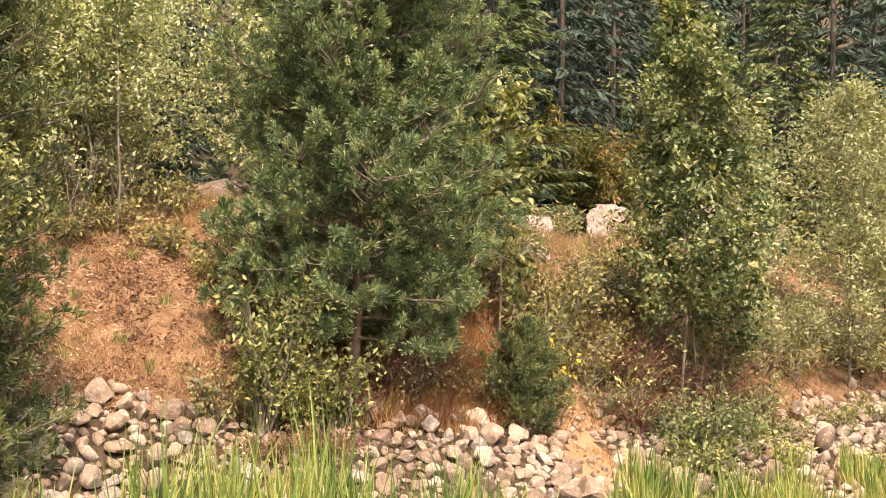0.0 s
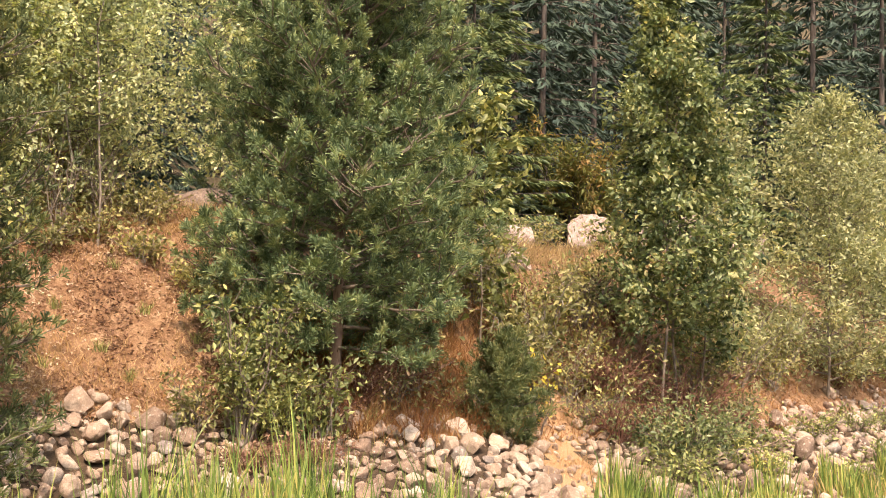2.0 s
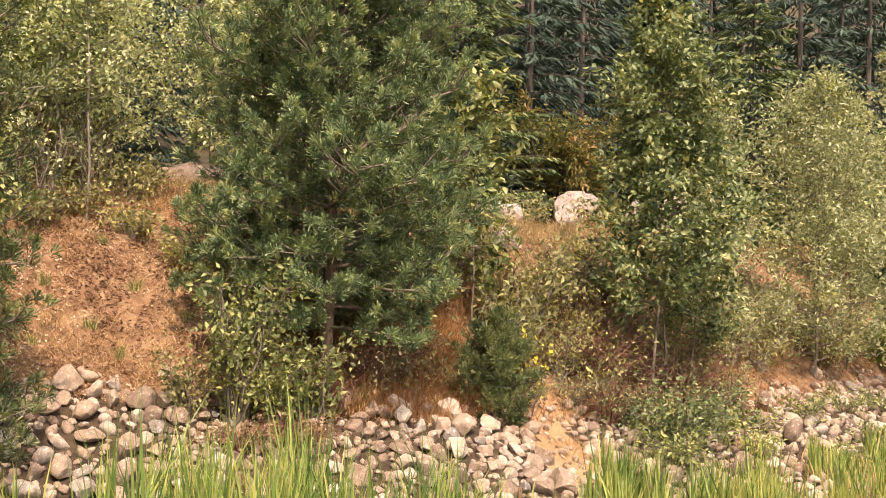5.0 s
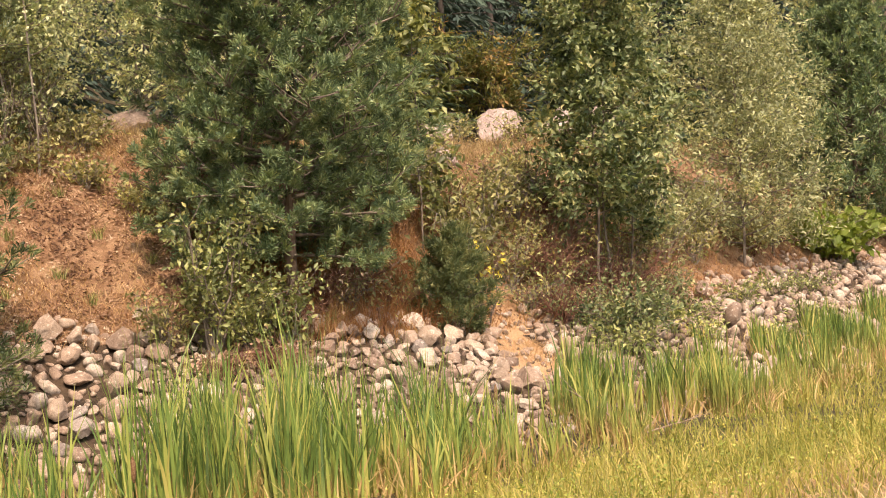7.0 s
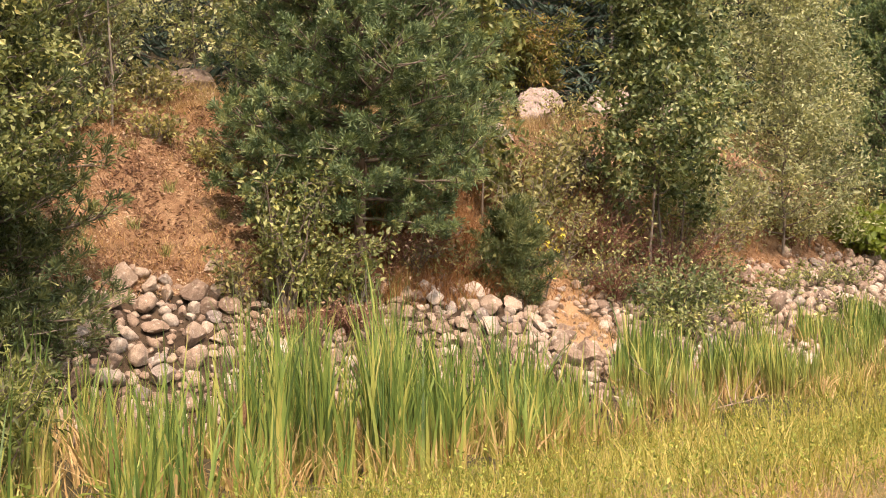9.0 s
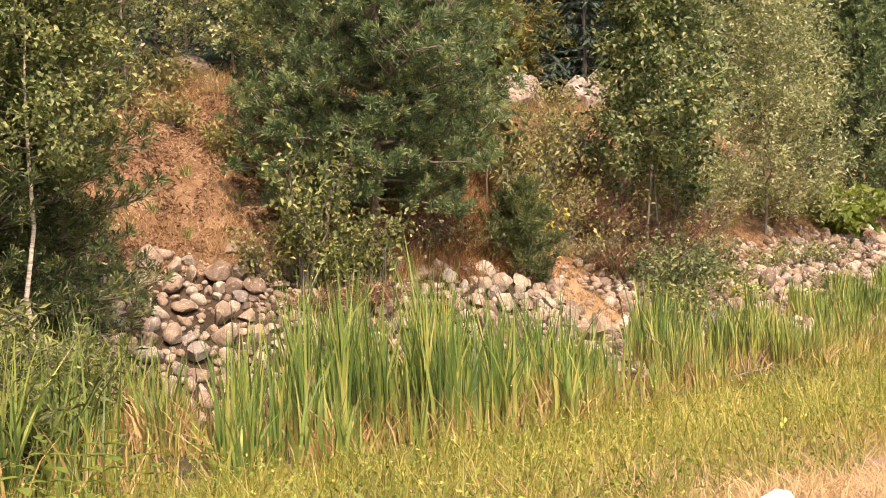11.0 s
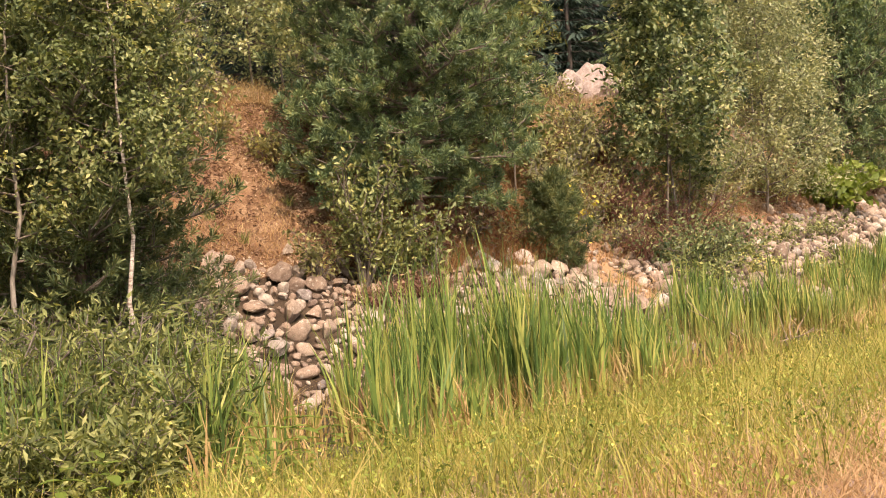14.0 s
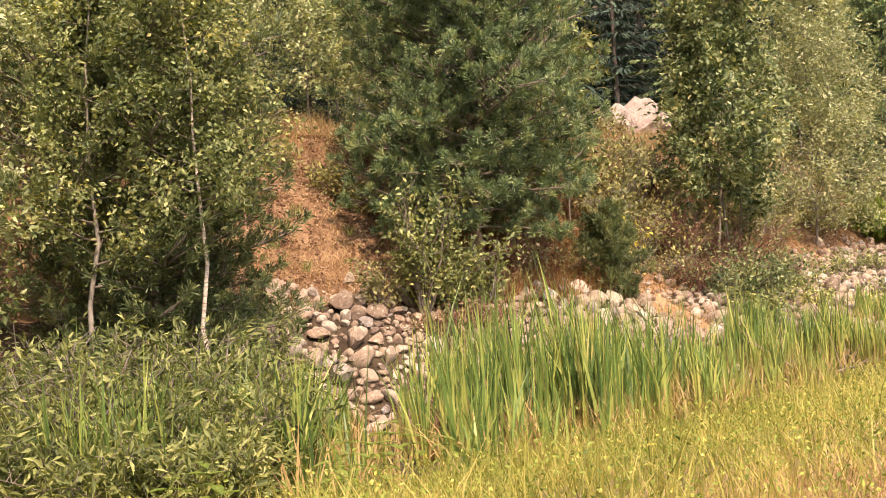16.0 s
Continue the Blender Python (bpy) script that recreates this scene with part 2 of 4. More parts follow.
STONE_STOPS = [(0.0, (0.194, 0.144, 0.117)), (0.15, (0.328, 0.247, 0.190)), (0.42, (0.429, 0.325, 0.248)), (0.7, (0.512, 0.412, 0.324)), (0.92, (0.625, 0.542, 0.456)), (1.0, (0.266, 0.232, 0.216))]
STONE = stone("riprap_stone", STONE_STOPS, (0.70, 0.66, 0.58))
STONE_JOINED = stone("riprap_stone_small", STONE_STOPS, (0.70, 0.66, 0.58), False)
WHITE_ROCK = stone("pale_rock", [(0.0, (0.440, 0.352, 0.315)), (1.0, (0.528, 0.449, 0.405))], (0.26, 0.19, 0.16), True, 0.6)
GREY_ROCK = stone("grey_outcrop", [(0.0, (0.272, 0.216, 0.189)), (1.0, (0.336, 0.272, 0.238))], (0.55, 0.48, 0.42))
CATTAIL_HEAD = earth("cattail_fluff", [(0.3, (0.16, 0.085, 0.045)), (0.7, (0.34, 0.22, 0.13))], 30.0, 120.0, 0.01)


def white_plastic(nt, bsdf):
    n = noise_tex(nt, 9.0, 3.0, 0.5)
    nt.links.new(ramp(nt, n, [(0.3, (0.70, 0.70, 0.69)), (0.7, (0.84, 0.84, 0.83))]), bsdf.inputs["Base Color"])
    bsdf.inputs["Roughness"].default_value = 0.35
    bumped(nt, bsdf, noise_tex(nt, 40.0, 3.0, 0.6), 0.3, 0.01)


WHITE_PLASTIC = material("white_plastic", white_plastic)

# ---- mesh tools ----
def raw_mesh(name, verts, faces, smooth=False, mats=(), index=None):
    """A mesh from an array of places and an array of faces that all have the same number of corners."""
    me = bpy.data.meshes.new(name)
    verts, faces = np.asarray(verts, np.float32), np.asarray(faces, np.int32)
    me.vertices.add(len(verts))
    me.vertices.foreach_set("co", verts.ravel())
    k = faces.shape[1]
    me.loops.add(faces.size)
    me.loops.foreach_set("vertex_index", faces.ravel())
    me.polygons.add(len(faces))
    me.polygons.foreach_set("loop_start", np.arange(0, faces.size, k, dtype=np.int32))
    if smooth:
        me.polygons.foreach_set("use_smooth", np.ones(len(faces), bool))
    for m in mats:
        me.materials.append(m)
    if index is not None:
        me.polygons.foreach_set("material_index", np.asarray(index, np.int32))
    me.update(calc_edges=True)
    me.validate()
    return me


def part(name, verts, faces, mat, parent=None, label="", smooth=False):
    ob = new(name, raw_mesh(name, verts, faces, smooth, (mat,)))
    ob.parent = parent
    return tagged(ob, label)


def base_empty(name, place):
    ob = new(name)
    ob.empty_display_size = 0.2
    ob.location = place
    return ob


def unit(v):
    return v / np.maximum(np.linalg.norm(v, axis=-1, keepdims=True), 1e-9)


class Soup:
    """Collects pieces of one kind of face for one mesh."""
    def __init__(self):
        self.v, self.f, self.n = [], [], 0

    def add(self, v, f):
        self.v.append(np.asarray(v, float).reshape(-1, 3))
        self.f.append(np.asarray(f, int) + self.n)
        self.n += len(self.v[-1])

    def arrays(self):
        return np.concatenate(self.v), np.concatenate(self.f)


def tube(soup, points, radii, sides=6):
    """A tapered stem along a line of points, closed at its tip."""
    p = np.asarray(points, float)
    ahead = unit(np.gradient(p, axis=0))
    side = unit(np.cross(ahead, (0.31, 0.87, 0.38)))
    up = np.cross(side, ahead)
    a = np.arange(sides) * 2 * np.pi / sides
    ring = (np.cos(a)[None, :, None] * side[:, None] + np.sin(a)[None, :, None] * up[:, None]) * np.asarray(radii)[:, None, None]
    v = (p[:, None] + ring).reshape(-1, 3)
    n = len(p)
    i, j = np.meshgrid(np.arange(n - 1), np.arange(sides), indexing="ij")
    i, j = i.ravel(), j.ravel()
    k = (j + 1) % sides
    a0, a1, b0, b1 = i * sides + j, i * sides + k, (i + 1) * sides + j, (i + 1) * sides + k
    soup.add(v, np.stack([a0, a1, b1, b0], 1))


def leaf_faces(rng, at, way, length, width, fold=0.25, face_up=0.5, up=(0.1, -0.35, 0.9)):
    """Folded leaves: each two triangles on a midrib, from the place at, pointing along way."""
    n = len(at)
    way = unit(way)
    normal = unit(rng.normal(size=(n, 3)) * (1 - face_up) + np.asarray(up) * face_up)
    side = unit(np.cross(way, normal))
    normal = np.cross(side, way)
    length, width = np.broadcast_to(length, n)[:, None], np.broadcast_to(width, n)[:, None]
    mid = at + way * length * 0.45
    v = np.stack([at, mid + side * width * 0.5 + normal * width * fold, at + way * length - normal * length * 0.12, mid - side * width * 0.5 + normal * width * fold], 1)
    base = np.arange(n)[:, None] * 4
    f = np.concatenate([base + [0, 1, 2], base + [0, 2, 3]], 1).reshape(-1, 3)
    return v.reshape(-1, 3), f


def needle_tufts(rng, at, way, length, count, width=0.012, spread=0.55):
    """Brushes of needles that stand forward off the last stretch of a shoot."""
    n = len(at)
    way = np.repeat(unit(way), count, 0)
    at = np.repeat(at, count, 0)
    ln = np.repeat(np.broadcast_to(length, n), count) * rng.uniform(0.75, 1.1, n * count)
    d = unit(way * 0.75 + rng.normal(size=way.shape) * spread)
    side = unit(np.cross(d, rng.normal(size=d.shape)))
    start = at - way * (rng.uniform(0, 0.95, n * count) * ln)[:, None]
    end = start + d * ln[:, None]
    v = np.stack([start, end - side * width * 0.5, end + side * width * 0.5], 1)
    return v.reshape(-1, 3), np.arange(n * count * 3).reshape(-1, 3)


def blades(rng, at, height, width, lean=0.25, bend=0.35, segments=3):
    """Grass blades: narrow strips that taper and bend over."""
    n = len(at)
    height, width = np.broadcast_to(height, n), np.broadcast_to(width, n)
    az = rng.uniform(0, 2 * np.pi, n)
    out = np.stack([np.cos(az), np.sin(az), 0 * az], 1)
    face = rng.uniform(0, 2 * np.pi, n)
    side = np.stack([np.cos(face), np.sin(face), 0 * face], 1)
    tilt = np.abs(rng.normal(0, lean, n))
    arc = np.abs(rng.normal(0, bend, n))
    rows = []
    for k in range(segments + 1):
        u = k / segments
        reach = height * (tilt * u + arc * u ** 2.4)
        centre = at + out * reach[:, None] + np.array([0, 0, 1.0]) * (height * u * (1 - 0.25 * arc * u))[:, None]
        half = (width * 0.5 * (1 - u ** 1.8))[:, None]
        rows += [centre - side * half, centre + side * half] if k < segments else [centre]
    v = np.stack(rows, 1)
    m = 2 * segments + 1
    f = []
    for k in range(segments - 1):
        f += [[2 * k, 2 * k + 1, 2 * k + 3], [2 * k, 2 * k + 3, 2 * k + 2]]
    f += [[2 * segments - 2, 2 * segments - 1, 2 * segments]]
    faces = (np.arange(n)[:, None, None] * m + np.array(f)[None]).reshape(-1, 3)
    return v.reshape(-1, 3), faces

# ---- the lie of the land ----
def bare_edge(x):
    """How far the bare dry strip reaches from the track side."""
    return np.interp(x, [-4, -0.6, 2.0, 6.0, 14.0], [4.7, 5.1, 5.8, 6.7, 7.6])


BANK_X = [-20, 0, 7, 11.5, 17, 23.3, 26, 31, 45, 80]
BANK_Y = [24, 23.8, 23.2, 21.9, 22.8, 24.6, 26, 28.3, 33, 45]      # the riprap's upper edge
BANK_Z = [2.0, 2.0, 1.9, 1.6, 1.4, 1.5, 1.7, 1.9, 2, 2]


def lumps(x, y, seed=0.0):
    return (np.sin(x * 1.7 + y * 0.6 + seed) * np.cos(y * 1.3 - x * 0.4 + 2 * seed) * 0.5 + np.sin(x * 3.9 - y * 2.3 + 3 * seed) * 0.25
            + np.cos(x * 0.43 + 1.1 * y + seed) * 0.4 + np.sin(7.3 * x + 1.9 * seed) * np.sin(6.1 * y + seed) * 0.14)


def rise(x, y):
    """How far a place lies beyond the riprap's upper edge, across the bank."""
    return y - np.interp(x, BANK_X, BANK_Y)


def ground_z(x, y):
    x, y = np.asarray(x, float), np.asarray(y, float)
    s, top = rise(x, y), np.interp(x, BANK_X, BANK_Z)
    near = np.interp(y, [-60, 0, 5.6, 7.3, 10.5, 11.9, 14, 16, 17.5], [1.2, 1.15, 1.02, 0.95, 0.48, 0.25, -0.02, -0.12, -0.12])
    bank = np.interp(s, [-4.5, 0], [0, 1]) * (top + 0.12) - 0.12
    upper = top + np.interp(s, [0, 0.4, 2.4, 4.5, 7, 12, 25, 60, 120, 600], [0, 0.35, 1.75, 3.6, 4.2, 4.7, 6.0, 18, 78, 240]) * (1 + 0.24 * np.exp(-((x - 18.5) / 4.0) ** 2) * np.interp(s, [2.2, 4.5], [1, 0]))
    z = np.where(s < -4.5, near, np.where(s < 0, np.maximum(bank, np.minimum(near, bank + 0.3)), upper))
    rough = np.interp(s, [-9, -4.5, 0, 2, 30], [0.03, 0.03, 0.05, 0.14, 0.3])
    return z + lumps(x, y) * rough


def axis_steps(parts):
    out = []
    for a, b, step in parts:
        out.append(np.arange(a, b, step))
    return np.concatenate(out + [[parts[-1][1]]])


def make_ground():
    xs = axis_steps([(-600, -100, 50), (-100, -12, 8), (-12, 42, 0.3), (42, 100, 4), (100, 700, 50)])
    ys = axis_steps([(-400, -40, 40), (-40, 4, 4), (4, 36, 0.3), (36, 100, 3), (100, 700, 50)])
    gx, gy = np.meshgrid(xs, ys, indexing="ij")
    v = np.stack([gx, gy, ground_z(gx, gy)], -1).reshape(-1, 3)
    nx, ny = len(xs), len(ys)
    i, j = np.meshgrid(np.arange(nx - 1), np.arange(ny - 1), indexing="ij")
    a = (i * ny + j).ravel()
    f = np.stack([a, a + ny, a + ny + 1, a + 1], 1)
    mid = v[f].mean(1)
    s, x, y = rise(mid[:, 0], mid[:, 1]), mid[:, 0], mid[:, 1]
    wob = lumps(x, y, 4.0) * 0.5
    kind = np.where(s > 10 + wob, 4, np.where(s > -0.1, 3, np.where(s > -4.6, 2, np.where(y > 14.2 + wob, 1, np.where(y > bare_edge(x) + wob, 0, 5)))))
    wash = (np.abs(x - 15.6 - 0.45 * s) < 0.62 + 0.45 * wob) & (s > -2.6) & (s < 1.3)
    kind = np.where(wash, 6, kind)
    ob = new("ground", raw_mesh("ground", v, f, True, (VERGE_SOIL, DITCH, SHADED_RUBBLE, SLOPE_SOIL, FOREST_FLOOR, BARE, SAND), kind))
    return tagged(ob, "dry verge, reed ditch and rust-coloured bank below a forest", "ground", kind="structure")


make_ground()

# ---- plants ----
def bent_line(rng, start, way, length, rise_by, steps=5, jitter=0.06):
    """A limb's line: out along way, lifting or drooping by rise_by at its end."""
    u = np.linspace(0, 1, steps)[:, None]
    way = np.asarray(way, float)
    line = np.asarray(start) + way * length * u + np.array([0, 0, 1.0]) * rise_by * u ** 1.6
    line[1:] += rng.normal(0, jitter * length * 0.4, (steps - 1, 3)) * u[1:]
    return line


def along(line, u):
    """Places on a line of points at the fractions u, and the way there."""
    n = len(line) - 1
    k = np.clip((u * n).astype(int), 0, n - 1)
    r = (u * n - k)[:, None]
    return line[k] * (1 - r) + line[k + 1] * r, unit(line[k + 1] - line[k])


def broadleaf(name, x, y, height, radius, label, leaf_mat, bark_mat, seed, trunk=0.06, start=0.3, leaf=0.10, slim=0.55, limbs=22, per_limb=90, lean=(0, 0),
              spread=0.16, taper=0.35, droop=0.25, sink=0.0, z=None, top_width=0.35, category="tree"):
    """A broad-leaved tree or sapling: tapered trunk, limbs that rise, twigs, and a crown of single leaves in clumps."""
    rng = np.random.default_rng(seed)
    z = float(ground_z(x, y)) - sink if z is None else z
    tree = tagged(base_empty(name, (x, y, z)), label, category)
    line = np.array([[lean[0] * u ** 1.3 * height, lean[1] * u ** 1.3 * height, height * u] for u in np.linspace(0, 1, 9)])
    line[1:-1, :2] += rng.normal(0, 0.012 * height, (7, 2)) * 0.6
    s = Soup()
    line[0, 2] = -0.1
    tube(s, line, trunk * (1 - 0.9 * np.linspace(0, 1, 9) ** 1.1), 7)
    stem = part("trunk", *s.arrays(), bark_mat, tree, smooth=True)
    leaves_at, leaves_way = [], []
    for i in range(limbs):
        u = start + (1 - start) * (i + rng.uniform(0, 0.8)) / limbs
        p, _ = along(line, np.array([u]))
        az = i * 2.39996 + rng.normal(0, 0.35)
        v = (u - start) / (1 - start)
        shape = (0.55 + 0.45 * np.sin(np.pi * min(1, v * 1.6 + 0.15))) if v < 0.53 else 1 - (1 - top_width) * (v - 0.53) / 0.47
        reach = radius * shape * rng.uniform(0.75, 1.2)
        way = np.array([np.cos(az), np.sin(az), 0.0])
        limb = bent_line(rng, p[0], way, reach, reach * rng.uniform(0.25, 0.75) * (1 - taper * 0.3))
        s = Soup()
        r0 = trunk * (1 - 0.85 * u) * 0.5 + 0.004
        tube(s, limb, r0 * np.linspace(1, 0.25, 5), 5)
        for k in range(5):
            w = rng.uniform(0.3, 0.98)
            q, d = along(limb, np.array([w]))
            tw = unit(d[0] + rng.normal(0, 0.7, 3))
            twig = bent_line(rng, q[0], tw, reach * rng.uniform(0.25, 0.5), -0.05 * reach, 3)
            tube(s, twig, r0 * 0.35 * np.linspace(1, 0.4, 3), 4)
            m = max(3, per_limb // 7)
            a, d2 = along(twig, rng.uniform(0.1, 1, m))
            leaves_at.append(a + rng.normal(0, spread * 0.6, (m, 3)))
            leaves_way.append(d2)
        m = max(3, per_limb * 2 // 7)
        a, d2 = along(limb, rng.uniform(0.12, 1, m))
        leaves_at.append(a + rng.normal(0, spread, (m, 3)))
        leaves_way.append(d2)
        part("limb", *s.arrays(), LIMB_BARK, stem, smooth=True)
    m = max(6, per_limb // 2)
    a, d2 = along(line, rng.uniform(0.8, 1.0, m))
    leaves_at.append(a + rng.normal(0, spread, (m, 3)))
    leaves_way.append(d2)
    at, way = np.concatenate(leaves_at), np.concatenate(leaves_way)
    way = way + rng.normal(0, 0.8, way.shape) + np.array([0, 0, -droop])
    n = len(at)
    ln = leaf * rng.uniform(0.7, 1.5, n)
    part("crown", *leaf_faces(rng, at, way, ln, ln * slim), leaf_mat, tree)
    return tree


def pine(name, x, y, height, radius, label, mat, seed, trunk=0.12, first=0.09, whorl=0.42, per_whorl=6, tuft=0.16, needles=56, density=10, top_power=0.8, sink=0.0, width=0.021, low=0.85):
    """A young pine: whorls of limbs that sweep up at their ends, and brushes of long needles."""
    rng = np.random.default_rng(seed)
    tree = tagged(base_empty(name, (x, y, float(ground_z(x, y)) - sink)), label, "tree")
    steps = 12
    line = np.array([[0, 0, height * u] for u in np.linspace(0, 1, steps)])
    line[1:, :2] += rng.normal(0, 0.02, (steps - 1, 2))
    line[0, 2] = -0.1
    s = Soup()
    tube(s, line, trunk * (1 - 0.93 * np.linspace(0, 1, steps)), 8)
    stem = part("trunk", *s.arrays(), PINE_BARK, tree, smooth=True)
    at, ways = [], []
    h = first * height
    while h < height * 0.985:
        v = (h - first * height) / (height * (1 - first))
        full = radius * (min(1.0, low + 2.4 * v) if v < 0.12 else max(0.0, 1 - ((v - 0.12) / 0.88) ** (1 / top_power)) + 0.06)
        twist = rng.uniform(0, 6)
        for k in range(per_whorl):
            az = twist + k * 2 * np.pi / per_whorl + rng.normal(0, 0.2)
            reach = full * rng.uniform(0.72, 1.12)
            way = np.array([np.cos(az), np.sin(az), 0.08])
            limb = bent_line(rng, (0, 0, h + rng.normal(0, 0.08)), way, reach, reach * np.interp(v, [0, 0.12, 1], [-0.2, 0.04, 0.76]), 6, 0.05)
            s = Soup()
            r0 = 0.008 + 0.016 * reach
            tube(s, limb, r0 * np.linspace(1, 0.3, 6), 5)
            shoots = int(3 + density * reach)
            for j in range(shoots):
                w = rng.uniform(0.12, 1.0) ** 0.75
                q, d = along(limb, np.array([w]))
                turn = rng.choice((-1, 1)) * rng.uniform(0.5, 1.1)
                c, sn = np.cos(turn), np.sin(turn)
                d = d[0]
                tw = unit(np.array([d[0] * c - d[1] * sn, d[0] * sn + d[1] * c, d[2] + rng.normal(0.25, 0.25)]))
                ln = reach * rng.uniform(0.12, 0.32) + 0.1
                shoot = bent_line(rng, q[0], tw, ln, 0.12 * ln, 3)
                if reach > 0.6 and j % 3 == 0:
                    tube(s, shoot, r0 * 0.3 * np.array([1, 0.8, 0.5]), 4)
                a, dd = along(shoot, np.array([1.0]))
                at.append(a)
                ways.append(dd + np.array([0, 0, 0.5]))
            a, dd = along(limb, np.linspace(0.18, 1, 6))
            at.append(a)
            ways.append(dd + np.array([0, 0, 0.4]))
            part("limb", *s.arrays(), LIMB_BARK, stem, smooth=True)
        h += whorl * rng.uniform(0.75, 1.25) * (0.65 + 0.35 * (1 - v))
    at, ways = np.concatenate(at), np.concatenate(ways)
    at = at + rng.normal(0, 0.03, at.shape)
    part("crown", *needle_tufts(rng, at, ways, tuft * rng.uniform(0.7, 1.2, len(at)), needles, width), mat, tree)
    return tree


def spruce(name, height, radius, label, mat, seed, place, whorls=30, sprays=26, first=0.12, size=(0.3, 0.6), droop=-0.28, slim=0.25, lift=0.15):
    """A tall forest conifer: drooping limbs hung with flat sprays, closest together low down."""
    rng = np.random.default_rng(seed)
    tree = tagged(base_empty(name, place), label, "tree")
    s = Soup()
    line = np.array([[0, 0, height * u] for u in np.linspace(0, 1, 6)])
    line[0, 2] = -0.4
    tube(s, line, 0.0075 * height * (1 - 0.95 * np.linspace(0, 1, 6)), 7)
    part("trunk", *s.arrays(), FOREST_BARK, tree, smooth=True)
    at, ways, limbs = [], [], Soup()
    for i in range(whorls):
        v = (i / whorls) ** 1.35
        h = height * (first + (0.98 - first) * v)
        for k in range(5):
            az = rng.uniform(0, 2 * np.pi)
            reach = radius * (1 - v) ** 0.8 * rng.uniform(0.6, 1.15) + 0.15
            way = np.array([np.cos(az), np.sin(az), 0.1])
            limb = bent_line(rng, (0, 0, h), way, reach, droop * reach, 5)
            tube(limbs, limb[::2], (0.008 + 0.005 * reach) * np.linspace(1, 0.3, 3), 3)
            n = int(sprays * (0.35 + reach / radius))
            w = rng.uniform(0.12, 1, n)
            a, d = along(limb, w)
            flat = np.stack([-d[:, 1], d[:, 0], 0 * d[:, 0]], 1) * rng.choice((-1, 1), n)[:, None]
            fan = rng.uniform(0, 0.32, n) * reach * (1.1 - w)
            at.append(a + flat * fan[:, None] - np.array([0, 0, 0.25]) * fan[:, None])
            ways.append(d * 0.8 + flat * rng.uniform(0.2, 0.9, n)[:, None] + np.array([0, 0, -0.35]))
    tagged(part("branch_frame", *limbs.arrays(), FOREST_BARK, tree, smooth=True), kind="stuff")
    at, ways = np.concatenate(at), np.concatenate(ways)
    ln = rng.uniform(*size, len(at))
    part("crown", *leaf_faces(rng, at, ways, ln, ln * slim, 0.15, lift), mat, tree)
    return tree


def shrub(name, x, y, height, radius, label, leaf_mat, seed, stems=9, leaf=0.10, slim=0.5, leaves=900, bark_mat=None, z=None, arch=0.5, spread=0.12, squash=1.0, start=0.25, category="shrub"):
    """Many stems from one foot, arching outwards, with leaves along them."""
    rng = np.random.default_rng(seed)
    z = float(ground_z(x, y)) - 0.03 if z is None else z
    bush = tagged(base_empty(name, (x, y, z)), label, category)
    at, ways = [], []
    for i in range(stems):
        az = i * 2.39996 + rng.normal(0, 0.4)
        reach, tall = radius * rng.uniform(0.35, 1.05), height * rng.uniform(0.55, 1.05)
        u = np.linspace(0, 1, 6)[:, None]
        out = np.array([np.cos(az), np.sin(az) * squash, 0])
        line = out * reach * u ** 1.2 + np.array([0, 0, 1.0]) * tall * (u - arch * 0.35 * u ** 3)
        line[1:] += rng.normal(0, 0.04 * height, (5, 3))
        line[0] = out * 0.06 * rng.uniform(0.3, 1) + (0, 0, -0.05)
        s = Soup()
        r0 = 0.006 + 0.006 * height
        tube(s, line, r0 * np.linspace(1, 0.25, 6), 5)
        n = max(6, leaves // stems)
        for k in range(5):
            q, d = along(line, np.array([rng.uniform(0.3, 0.95)]))
            tw = unit(d[0] * 0.5 + rng.normal(0, 0.8, 3) + (0, 0, 0.15))
            twig = bent_line(rng, q[0], tw, 0.33 * radius * rng.uniform(0.5, 1.2), 0, 3)
            tube(s, twig, r0 * 0.4 * np.array([1, 0.7, 0.4]), 4)
            a, dd = along(twig, rng.uniform(0.15, 1, n // 7))
            at.append(a + rng.normal(0, spread * 0.5, a.shape))
            ways.append(dd)
        a, dd = along(line, rng.uniform(start, 1, n - 5 * (n // 7)))
        at.append(a + rng.normal(0, spread, a.shape))
        ways.append(dd)
        part("stem", *s.arrays(), bark_mat or GREY_BARK, bush, smooth=True)
    at, ways = np.concatenate(at), np.concatenate(ways)
    at[:, 2] = np.maximum(at[:, 2], 0.04)
    ways = ways + rng.normal(0, 0.7, ways.shape) + np.array([0, 0, -0.15])
    ln = leaf * rng.uniform(0.7, 1.5, len(at))
    part("foliage", *leaf_faces(rng, at, ways, ln, ln * slim), leaf_mat, bush)
    return bush


def stuff(name, verts, faces, mat, label, category):
    return tagged(new(name, raw_mesh(name, verts, faces, False, (mat,))), label, category, kind="stuff")

